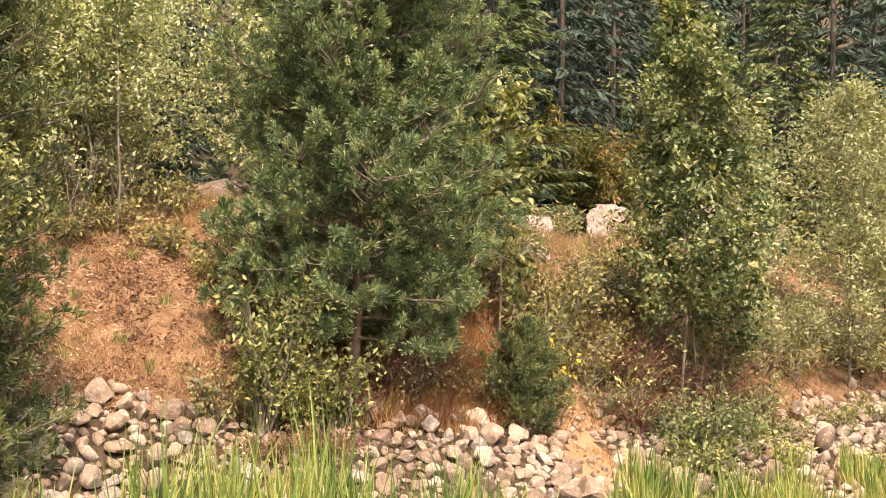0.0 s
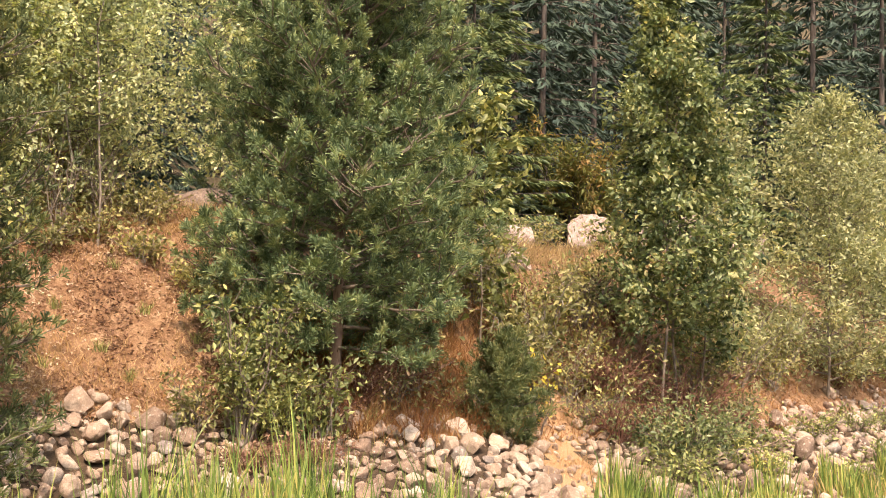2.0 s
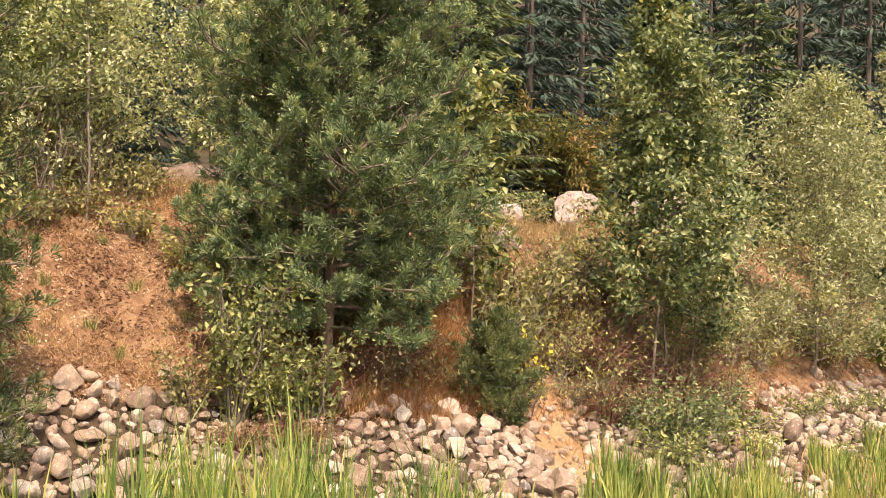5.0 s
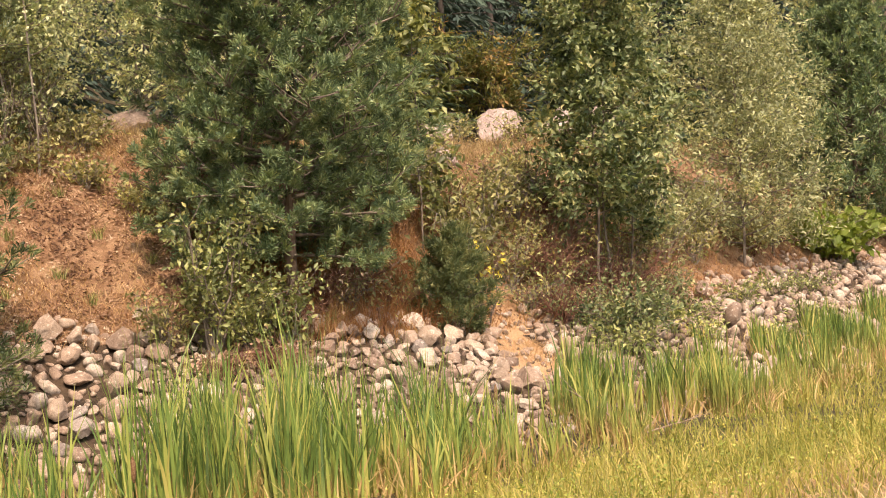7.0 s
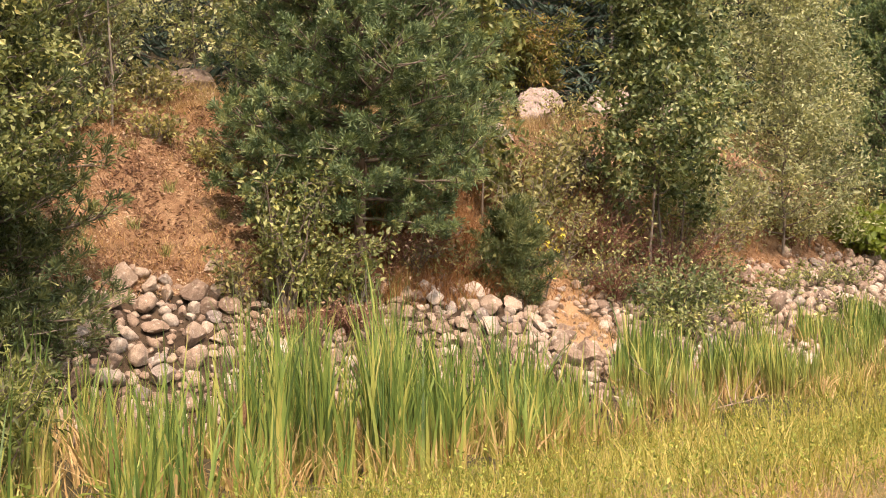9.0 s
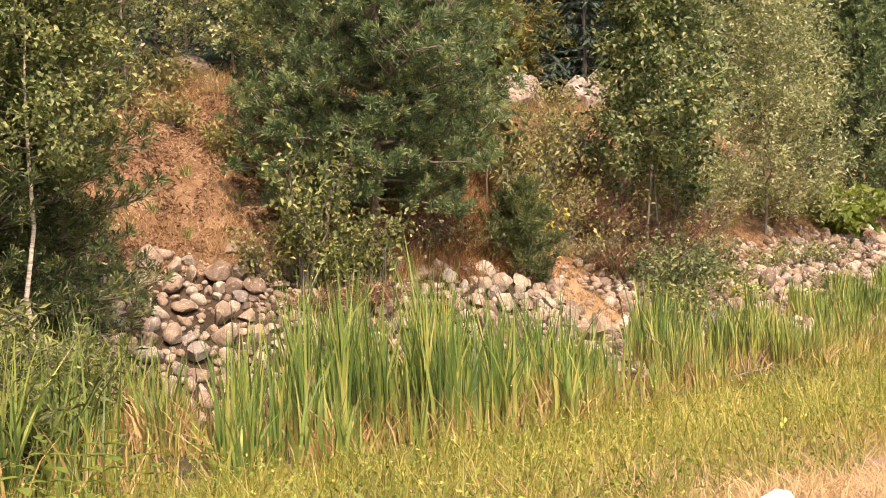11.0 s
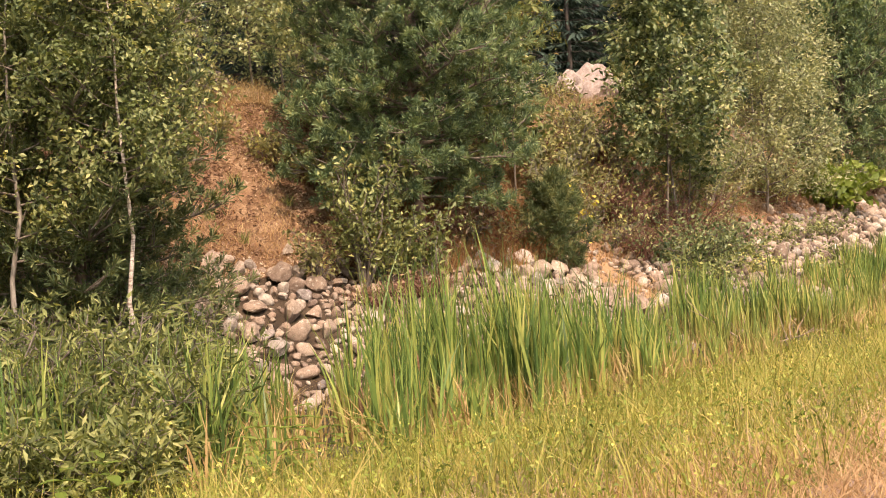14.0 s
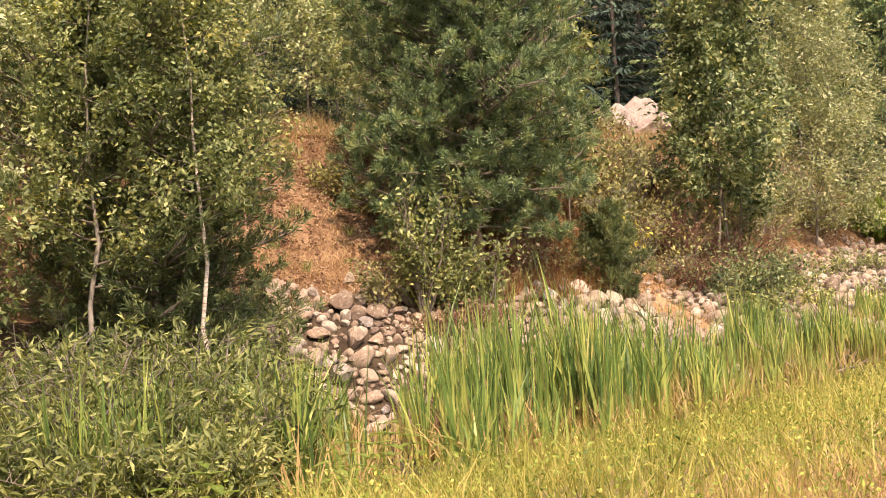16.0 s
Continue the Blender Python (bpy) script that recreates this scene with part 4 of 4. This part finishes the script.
# x, y, width and height of the boulders that stand out
BOULDERS = [(7.53, 22.65, 0.72, 0.55), (6.5, 23.3, 0.66, 0.56), (6.85, 23.07, 0.42, 0.41), (6.54, 22.48, 0.57, 0.34), (6.3, 22.9, 0.44, 0.23), (8.12, 23.29, 0.33, 0.25),
            (8.24, 22.84, 0.43, 0.42), (6.42, 21.77, 0.55, 0.29), (6.86, 21.28, 0.55, 0.49), (5.86, 20.2, 0.47, 0.49), (5.71, 20.79, 0.38, 0.44), (10.93, 22.13, 0.68, 0.44),
            (11.36, 21.77, 0.32, 0.48), (11.92, 21.68, 0.48, 0.49), (12.61, 21.51, 0.48, 0.33), (11.83, 20.7, 0.4, 0.38), (12.37, 20.57, 0.55, 0.5), (11.79, 19.57, 0.47, 0.37),
            (13.76, 21.75, 0.59, 0.36), (22.85, 24.23, 0.51, 0.67), (18.9, 21.59, 0.47, 0.64), (22.07, 22.5, 0.57, 0.72), (19.1, 20.84, 0.54, 0.39), (20.23, 21.46, 0.61, 0.38)]


def make_riprap():
    rng = np.random.default_rng(77)
    bed = tagged(base_empty("riprap", (12, 21, 0.4)), "bank of rounded pale field stones", "riprap", kind="structure")
    placed = []
    for x, y, w, h in BOULDERS:
        placed.append((x, y, w, 0.8 * w, h, rng.uniform(20, 50)))
    cells = {}

    def clear(x, y, r):
        i, j = int(x // 0.6), int(y // 0.6)
        for a in (i - 1, i, i + 1):
            for b in (j - 1, j, j + 1):
                for qx, qy, qr in cells.get((a, b), ()):
                    if (qx - x) ** 2 + (qy - y) ** 2 < (0.71 * (qr + r)) ** 2:
                        return False
        return True

    for x, y, w, d, h, turn in placed:
        cells.setdefault((int(x // 0.6), int(y // 0.6)), []).append((x, y, 0.5 * max(w, d)))
    for size, tries in ((0.56, 110), (0.44, 600), (0.33, 2600), (0.24, 9000), (0.16, 15000)):
        for _ in range(tries):
            x = rng.uniform(2.0, 42)
            s = rng.uniform(-4.6, 0.2) + 0.25 * math.sin(2.1 * x) - (0.9 if rng.uniform() < 0.12 and 4.2 < x < 6.6 else 0.0)
            if abs(x - 15.6 - 0.45 * s) < 0.6 and s > -2.4 and (size > 0.2 or rng.uniform() < 0.75):
                continue
            y = float(np.interp(x, BANK_X, BANK_Y)) + s
            w = size * rng.uniform(0.72, 1.3)
            if clear(x, y, w * 0.5):
                cells.setdefault((int(x // 0.6), int(y // 0.6)), []).append((x, y, w * 0.5))
                placed.append((x, y, w, w * rng.uniform(0.62, 1.0), w * rng.uniform(0.55, 1.05), rng.uniform(0, 360)))
    near = sorted(range(len(placed)), key=lambda k: (k >= len(BOULDERS), placed[k][2] < 0.24, abs(placed[k][0] - 11)))
    chosen = set(near[:300])
    rest = Soup()
    shapes = []
    for me in SMALL_SHAPES:
        co = np.empty(len(me.vertices) * 3)
        me.vertices.foreach_get("co", co)
        fa = np.empty(len(me.polygons) * 3, np.int32)
        me.polygons.foreach_get("vertices", fa)
        shapes.append((co.reshape(-1, 3), fa.reshape(-1, 3)))
    for k, (x, y, w, d, h, turn) in enumerate(placed):
        big = k < len(BOULDERS)
        tip = 10 if big else 30
        m = Matrix.Translation((x, y, float(ground_z(x, y)) + (0.36 if big else 0.2) * h)) @ slope_turn(x, y) @ pose(0, 0, 0, rng.uniform(-tip, tip), rng.uniform(-tip, tip), turn) @ Matrix.Diagonal((w, d, h * 1.25, 1))
        which = int(rng.integers(len(STONE_SHAPES)))
        if k in chosen:
            ob = new("stone", (STONE_SHAPES if big else SMALL_SHAPES)[which])
            ob.parent = bed
            ob.matrix_world = m
            ob.matrix_parent_inverse = Matrix.Translation((-12, -21, -0.4))
            ob.matrix_basis = m
        else:
            mm = np.array(m)
            v, f = shapes[which]
            rest.add(v @ mm[:3, :3].T + mm[:3, 3], f)
    ob = part("small_stones", *rest.arrays(), STONE_JOINED, bed, "smaller stones filling the bank", True)
    ob.matrix_parent_inverse = Matrix.Translation((-12, -21, -0.4))
    tagged(ob, kind="stuff")


def rock(name, x, y, z, w, d, h, turn, mat, seed, label):
    ob = new(name, stone_mesh(name, seed, mat, 0.9, 0.26, 4))
    ob.matrix_world = pose(x, y, z, 0, 0, turn) @ Matrix.Diagonal((w, d, h, 1))
    return tagged(ob, label, "rock")


make_riprap()
PALE = "pale pinkish-grey boulder at the forest's edge"
for k, (x, y, w, d, h, turn) in enumerate([(28.5, 39.1, 2.3, 1.6, 2.2, 15), (36.3, 39.4, 1.4, 1.2, 1.9, 50), (21.4, 33.0, 1.0, 0.9, 1.2, -10), (31.0, 38.9, 1.7, 1.4, 1.9, 30), (32.4, 39.1, 2.5, 1.7, 3.0, 0), (34.6, 39.8, 2.2, 1.6, 2.2, 70)]):
    rock("boulder", x, y, float(ground_z(x, y)) + 0.24 * h, w, d, h, turn, WHITE_ROCK, 300 + k, PALE)
for k, (x, y, w, d, h, turn) in enumerate([(15.7, 27.3, 1.1, 0.9, 0.9, 10), (17.8, 27.5, 0.9, 0.8, 0.9, 40)]):
    rock("boulder", x, y, float(ground_z(x, y)) + 0.05, w, d, h, turn, WHITE_ROCK, 310 + k, "pale boulder half buried in the dry bank")
rock("outcrop", 12.7, 34.6, float(ground_z(12.7, 34.6)) + 0.05, 3.4, 1.8, 1.3, 10, GREY_ROCK, 320, "low grey-brown rock outcrop among aspens")

# ---- reeds, grass and litter ----
def scatter(rng, n, x0, x1, y0, y1):
    x, y = rng.uniform(x0, x1, n), rng.uniform(y0, y1, n)
    return x, y


def make_reeds():
    rng = np.random.default_rng(31)
    x, y = scatter(rng, 12500, -3.5, 36, 10.2, 25)
    foot = np.interp(x, BANK_X, BANK_Y) - np.interp(x, [6, 9.5, 16, 19], [3.2, 3.9, 3.9, 3.2])
    front = np.interp(x, [-3, 0.5, 4.3, 10.8, 14, 17, 22, 34], [10.6, 10.6, 11.8, 14.6, 15.6, 16.4, 18.6, 22.4])
    clump = lumps(x * 0.9, y * 0.9, 7.0) + 0.5 * lumps(x * 2.3, y * 2.3, 3.0)
    fan = (x + 7) / y                     # the reeds thin out towards the ditch's end
    keep = (y < foot + 0.6 * clump) & (y > front + 0.5 * clump) & (rng.uniform(size=len(x)) < 0.24 + 0.9 * clump + np.interp(x, [12, 16], [0, 0.3]))
    keep &= rng.uniform(size=len(x)) < np.interp(fan, [0.3, 0.56, 0.6, 0.685, 0.71], [0.34, 0.34, 0.5, 0.5, 1.0])
    lane = np.abs(x - 1.28 - (y - 11.5) * 0.56) < 0.34 + 0.1 * clump      # a bare lane up to the stones
    keep &= ~lane | (rng.uniform(size=len(x)) < 0.22)
    several = rng.integers(5, 11, keep.sum())
    lane, fan, front = (np.repeat(q[keep], several) for q in (lane, fan, front))
    x, y = (np.repeat(q[keep], several) + rng.normal(0, 0.065, several.sum()) for q in (x, y))
    at = np.stack([x, y, ground_z(x, y) - 0.03], 1)
    tall = np.where(lane, 0.5, 1.0) * np.interp(x, [0, 3, 7.5, 10.5, 14, 18, 22, 30], [1.45, 1.9, 2.1, 1.3, 1.2, 1.1, 1.0, 0.9]) * rng.uniform(0.55, 1.1, len(x)) * (1 + 0.36 * lumps(x * 1.5, y * 1.5, 5.0)) * np.interp(fan, [0.56, 0.6, 0.685, 0.72], [1.0, 0.55, 0.55, 1.0])
    tall *= np.interp(y - front, [0, 1.5], [0.45, 1.0])
    stuff("cattails", *blades(rng, at, tall, rng.uniform(0.026, 0.056, len(x)), 0.075, 0.15, 4), REED, "dense stand of tall green cattail blades in a ditch", "cattails")
    spots = np.array([(-2.4, 12.0), (-1.7, 11.7), (-1.1, 12.3), (-0.3, 11.6), (-3.1, 12.6), (0.6, 12.6), (0.9, 14.2), (1.9, 15.6)])
    p = np.repeat(spots, 60, 0) + rng.normal(0, 0.2, (480, 2))
    foot_at = np.stack([p[:, 0], p[:, 1], ground_z(p[:, 0], p[:, 1]) - 0.03], 1)
    stuff("cattails", *blades(rng, foot_at, rng.uniform(1.1, 1.9, 480), rng.uniform(0.02, 0.042, 480), 0.09, 0.22, 4), REED, "loose clumps of green cattail blades among willow bushes", "cattails")
    n = 11000
    k = rng.integers(0, len(x), n)
    dry = at[k] + np.concatenate([rng.normal(0, 0.12, (n, 2)), np.zeros((n, 1))], 1)
    stuff("dead_cattail_leaves", *blades(rng, dry, rng.uniform(0.2, 0.85, n) * np.where(x[k] < 9, 1.1, 0.75), rng.uniform(0.018, 0.04, n), 0.2, 0.5, 3), REED_DRY, "withered tan cattail blades at the foot of the stand", "dead reeds")


def make_verge():
    rng = np.random.default_rng(32)
    x, y = scatter(rng, 150000, -5, 32, 4.8, 22)
    front = np.interp(x, [-3, 0.5, 4.3, 10.8, 14, 17, 22, 34], [10.9, 10.9, 12.1, 15.2, 16.2, 17.0, 19.2, 22.8])
    dist = np.hypot(x + 5, y)
    keep = (y < front) & (rng.uniform(size=len(x)) < np.clip(9.0 / dist, 0.25, 1)) & (y > bare_edge(x) + 0.6 * lumps(x, y, 4.0))
    x, y = x[keep], y[keep]
    at = np.stack([x, y, ground_z(x, y) - 0.02], 1)
    tall = np.clip(rng.normal(0.27, 0.13, len(x)), 0.07, 0.8) * (1 + 0.5 * lumps(x * 1.6, y * 1.6, 2.0))
    wide = rng.uniform(0.007, 0.014, len(x)) * np.clip(np.hypot(x + 5, y) / 12, 1, 2)
    stuff("verge_grass", *blades(rng, at, tall, wide, 0.24, 0.4, 2), VERGE, "yellow-green rough grass on the verge", "grass")
    n = 34000
    k = rng.integers(0, len(x), n)
    up = at[k] + np.stack([rng.normal(0, 0.05, n), rng.normal(0, 0.05, n), rng.uniform(0.08, 1.0, n) * np.maximum(tall[k], 0.25)], 1)
    ln = rng.uniform(0.02, 0.055, n)
    stuff("verge_weeds", *leaf_faces(rng, up, rng.normal(size=(n, 3)) + (0, 0, 0.4), ln, ln * 0.5), VERGE_WEED, "small leafy weeds among the verge grass", "weeds")
    n = 260
    k = rng.integers(0, len(x), n)
    up = at[k] + np.stack([np.zeros(n), np.zeros(n), tall[k] * 0.9 + 0.08], 1)
    v, f = leaf_faces(rng, np.repeat(up, 4, 0), rng.normal(size=(4 * n, 3)) + (0, 0, 0.3), 0.022, 0.02)
    stuff("small_flowers", v, f, PETALS, "tiny yellow flowers scattered in the verge grass", "flowers")
    x, y = np.concatenate([scatter(rng, 16000, -4, 12, 3.4, 8.8), scatter(rng, 10000, -2.5, 4, 3.6, 6.2)], 1)
    keep = rng.uniform(size=len(x)) < np.interp(y - bare_edge(x), [-2.5, 0.2, 2.6], [0.9, 0.8, 0.12])
    x, y = x[keep], y[keep]
    at = np.stack([x, y, ground_z(x, y) - 0.01], 1)
    stuff("straw_grass", *blades(rng, at, rng.uniform(0.08, 0.28, len(x)), 0.008, 0.8, 0.8, 2), STRAW, "dry straw-coloured grass on the bare verge", "dry grass")


def make_bank_cover():
    rng = np.random.default_rng(33)
    x, s = rng.uniform(2, 38, 60000), rng.uniform(-0.5, 9.5, 60000)
    y = np.interp(x, BANK_X, BANK_Y) + s
    red = lumps(x * 0.8, y * 0.8, 9.0)
    keep = rng.uniform(size=len(x)) < 0.3 + 0.45 * red + np.where((x > 9.8) & (x < 26), 0.35, -0.08) + np.where(s > 4.5, 0.3, 0)
    xa, ya, sa = x[keep], y[keep], s[keep]
    at = np.stack([xa, ya, ground_z(xa, ya) - 0.02], 1)
    tall = rng.uniform(0.1, 0.5, len(xa)) * np.where((xa < 9.5) & (sa < 4.5), 0.5, np.where((xa < 17) & (sa < 3), 1.6, 1.1))
    high = sa > 3.0 + 0.8 * lumps(xa, ya, 2.0)
    stuff("dry_bank_grass", *blades(rng, at[~high], tall[~high], rng.uniform(0.009, 0.017, (~high).sum()), 0.5, 0.6, 2), RUST_GRASS, "rust-coloured dry grass on the bank", "dry grass")
    stuff("tan_grass", *blades(rng, at[high], tall[high], rng.uniform(0.009, 0.017, high.sum()), 0.5, 0.6, 2), TAN_GRASS, "pale tan dry grass on top of the bank", "dry grass")
    n = 70000
    x, s = np.where(rng.uniform(size=n) < 0.55, rng.uniform(3, 11, n), rng.uniform(2, 36, n)), rng.uniform(-0.3, 7.0, n)
    y = np.interp(x, BANK_X, BANK_Y) + s
    at = np.stack([x, y, ground_z(x, y) + rng.uniform(0.005, 0.045, n)], 1)
    e = 0.12
    up = unit(np.stack([ground_z(x - e, y) - ground_z(x + e, y), ground_z(x, y - e) - ground_z(x, y + e), np.full(n, 2 * e)], 1))
    way = rng.normal(size=at.shape)
    way = unit(way - up * (way * up).sum(1)[:, None]) + up * rng.uniform(-0.05, 0.35, n)[:, None]
    ln = rng.uniform(0.03, 0.095, n)
    twig = rng.uniform(size=n) < 0.22
    ln = np.where(twig, ln * 2.2, ln)
    keep = lumps(x * 1.7, y * 1.7, 8.0) + rng.normal(0, 0.35, n) > -0.25
    at, way, ln, twig, up = at[keep], way[keep], ln[keep], twig[keep], up[keep]
    stuff("leaf_litter", *leaf_faces(rng, at, way, ln, ln * np.where(twig, 0.08, 0.5), 0.35, 0.55, up), LITTER, "fallen tan leaves and twigs on the bank", "leaf litter")
    n = 25000
    x, s = np.concatenate([rng.uniform(3.5, 10.5, 16000), 15.5 + rng.normal(0, 0.7, 3000), rng.uniform(13.0, 18.0, 6000)]), np.concatenate([rng.uniform(0, 5.5, 16000), rng.uniform(-2.2, 1.3, 3000), rng.uniform(1.0, 6.0, 6000)])
    y = np.interp(x, BANK_X, BANK_Y) + s
    keep = lumps(x * 1.3, y * 1.3, 6.0) + rng.normal(0, 0.2, n) > 0.0
    x, y = x[keep], y[keep]
    at = np.stack([x, y, ground_z(x, y) - 0.01], 1)
    xt, s = rng.uniform(10.2, 14.4, 5200), rng.uniform(-0.2, 2.4, 5200)
    yt = np.interp(xt, BANK_X, BANK_Y) + s
    tall_at = np.stack([xt, yt, ground_z(xt, yt) - 0.02], 1)
    stuff("tall_rusty_grass", *blades(rng, tall_at, rng.uniform(0.25, 0.85, len(xt)) * (1 + 0.4 * lumps(xt * 2, yt * 2, 1.0)), rng.uniform(0.008, 0.016, len(xt)), 0.35, 0.5, 3), RUST_GRASS, "tall rust-coloured dry grass under a young pine", "dry grass")
    stuff("bank_straw", *blades(rng, at, rng.uniform(0.08, 0.32, len(x)), 0.009, 0.8, 0.9, 3), STRAW, "matted dry straw on the sandy bank", "dry grass")


def grass_tuft(x, y, seed):
    rng = np.random.default_rng(seed)
    ob = tagged(base_empty("grass_tuft", (x, y, float(ground_z(x, y)))), "small green grass tuft on the dry slope", "grass", group="grass tufts on the slope")
    n = 60
    at = np.stack([rng.normal(0, 0.06, n), rng.normal(0, 0.06, n), np.full(n, -0.03)], 1)
    part("foliage", *blades(rng, at, rng.uniform(0.12, 0.34, n), 0.014, 0.4, 0.4, 3), SHRUB_LEAVES, ob)


for k, (x, y) in enumerate([(8.2, 25.3), (7.2, 24.6), (6.6, 25.6), (8.9, 24.4), (7.9, 26.4), (9.2, 26.0), (6.1, 24.3), (7.5, 23.9), (12.0, 22.7), (13.0, 22.3), (15.2, 23.4), (16.4, 22.9), (11.4, 22.2), (9.9, 23.4)]):
    grass_tuft(x, y, 500 + k)
make_reeds()
make_verge()
make_bank_cover()

# ---- small things on the verge and in the ditch ----
def weed(x, y, height, label, mat, seed, leaf=0.16, pairs=6):
    """A single-stemmed broad-leaved weed."""
    rng = np.random.default_rng(seed)
    ob = tagged(base_empty("weed", (x, y, float(ground_z(x, y)))), label, "weed")
    line = np.array([[0.04 * u * rng.normal(), 0.04 * u * rng.normal(), height * u - 0.02] for u in np.linspace(0, 1, 5)])
    s = Soup()
    tube(s, line, 0.007 * np.linspace(1, 0.4, 5), 5)
    stem = part("stem", *s.arrays(), mat, ob, smooth=True)
    for k in range(pairs * 2):
        u = 0.25 + 0.75 * (k // 2) / (pairs - 1)
        az = (k // 2) * 1.57 + (k % 2) * math.pi + rng.normal(0, 0.2)
        p, _ = along(line, np.array([min(u, 0.999)]))
        ln = leaf * rng.uniform(0.75, 1.1) * (1.15 - 0.5 * abs(u - 0.6))
        out = np.array([math.cos(az), math.sin(az), 0.55 - 0.5 * rng.uniform()])
        out = out / np.linalg.norm(out)
        side = np.cross(out, (0, 0, 1.0))
        side = side / np.linalg.norm(side)
        rows = [(0, 0.02), (0.25, 0.36), (0.55, 0.42), (0.82, 0.22), (1.0, 0.0)]
        v, f = [], []
        for t, w in rows:
            mid = p[0] + out * ln * t - np.array([0, 0, 1.0]) * 0.35 * ln * t ** 2
            v += [mid - side * w * ln * 0.5 + (0, 0, 0.05 * ln), mid, mid + side * w * ln * 0.5 + (0, 0, 0.05 * ln)]
        for t in range(4):
            a = 3 * t
            f += [[a, a + 1, a + 4, a + 3], [a + 1, a + 2, a + 5, a + 4]]
        part("leaf", np.array(v), np.array(f), mat, stem, smooth=True)
    return ob


for k, (x, y, h) in enumerate([(-0.3, 10.5, 0.7), (-0.02, 10.45, 0.62), (0.28, 10.75, 0.7), (-0.6, 10.25, 0.55), (-1.9, 10.0, 0.6), (-2.2, 10.2, 0.55), (0.75, 11.0, 0.55), (1.5, 11.5, 0.5)]):
    weed(x, y, h, "light green broad-leaved weed at the edge of the reeds", LIME_LEAVES, 400 + k, 0.2)
for k, (x, y, h) in enumerate([(0.6, 6.2, 0.2), (0.95, 6.9, 0.22), (2.0, 7.4, 0.22)]):
    weed(x, y, h, "small pale green weed on the dry verge", LIME_LEAVES, 420 + k, 0.09, 4)


def dead_branch(x, y, length, turn, label, seed, lift=0.35):
    """A fallen bleached branch with side twigs."""
    rng = np.random.default_rng(seed)
    ob = tagged(base_empty("dead_branch", (x, y, float(ground_z(x, y)))), label, "branch")
    d = np.array([math.cos(radians(turn)), math.sin(radians(turn)), 0])
    line = np.array([d * length * u + (0, 0, 0.02 + lift * u) + rng.normal(0, 0.02, 3) for u in np.linspace(0, 1, 7)])
    s = Soup()
    tube(s, line, 0.02 * np.linspace(1, 0.3, 7), 6)
    stem = part("main_stem", *s.arrays(), DEAD_WOOD, ob, smooth=True)
    for k in range(7):
        p, dd = along(line, np.array([rng.uniform(0.15, 0.95)]))
        t = Soup()
        twig = bent_line(rng, p[0], unit(dd[0] + rng.normal(0, 0.7, 3) + (0, 0, 0.4)), length * rng.uniform(0.2, 0.45), 0.05, 4)
        tube(t, twig, 0.009 * np.linspace(1, 0.3, 4), 5)
        part("twig", *t.arrays(), DEAD_WOOD, stem, smooth=True)
    return ob


dead_branch(12.6, 16.0, 1.7, -8, "bleached dead branch lying in the ditch grass", 431)
dead_branch(13.6, 16.3, 1.2, 120, "bleached dead branch leaning over another", 432, 0.7)
dead_branch(0.9, 18.6, 1.6, 160, "grey dead limb below a dark pine", 433, 1.3)
dead_branch(20.0, 22.4, 2.0, 10, "pale fallen branch over the stones", 434, 0.4)
dead_branch(15.6, 22.7, 1.5, 130, "fallen branch on the dry bank", 435, 0.9)


def cattail_stalk(x, y, height, seed):
    """Last year's cattail: a stiff tan stalk with a ragged brown head."""
    rng = np.random.default_rng(seed)
    ob = tagged(base_empty("cattail_stalk", (x, y, float(ground_z(x, y)))), "dead tan cattail stalk with a ragged brown head", "cattail", group="dead cattail stalks")
    lean = rng.normal(0, 0.06, 2)
    line = np.array([[lean[0] * u * height, lean[1] * u * height, height * u - 0.03] for u in np.linspace(0, 1, 5)])
    s = Soup()
    tube(s, line, np.linspace(0.011, 0.006, 5), 6)
    stem = part("stalk", *s.arrays(), REED_DRY, ob, smooth=True)
    t = Soup()
    head = np.array([line[-1] + np.array([0, 0, 0.26]) * u for u in np.linspace(-0.8, 0.35, 7)])
    tube(t, head, np.array([0.006, 0.026, 0.034, 0.031, 0.033, 0.022, 0.004]), 8)
    part("seed_head", *t.arrays(), CATTAIL_HEAD, stem, "fluffy brown seed head", True)


for k, (x, y, h) in enumerate([(6.0, 15.9, 1.15), (4.4, 14.4, 1.0), (8.3, 16.3, 0.95), (9.9, 17.2, 0.9), (3.2, 13.4, 0.85), (11.8, 17.8, 0.8), (7.2, 17.9, 1.3), (1.9, 12.2, 0.75)]):
    cattail_stalk(x, y, h, 440 + k)


def make_bag():
    """A crumpled white plastic bag on the dry verge."""
    bm = bmesh.new()
    bmesh.ops.create_icosphere(bm, subdivisions=4, radius=0.5)
    for v in bm.verts:
        p = v.co.copy()
        crease = noise.noise(p * 3.1) * 0.16 + abs(noise.noise(p * 6.5)) * 0.12
        v.co = Vector((p.x * 0.34, p.y * 0.24, max(p.z, -0.25) * 0.26)) * (1 + crease)
    me = bpy.data.meshes.new("plastic_bag")
    for f in bm.faces:
        f.smooth = True
    bm.to_mesh(me)
    bm.free()
    me.materials.append(WHITE_PLASTIC)
    ob = new("plastic_bag", me)
    ob.matrix_world = pose(2.05, 5.5, float(ground_z(2.05, 5.5)) + 0.05, 0, 0, 35)
    tagged(ob, "crumpled white plastic bag lying on dry grass", "litter")


make_bag()
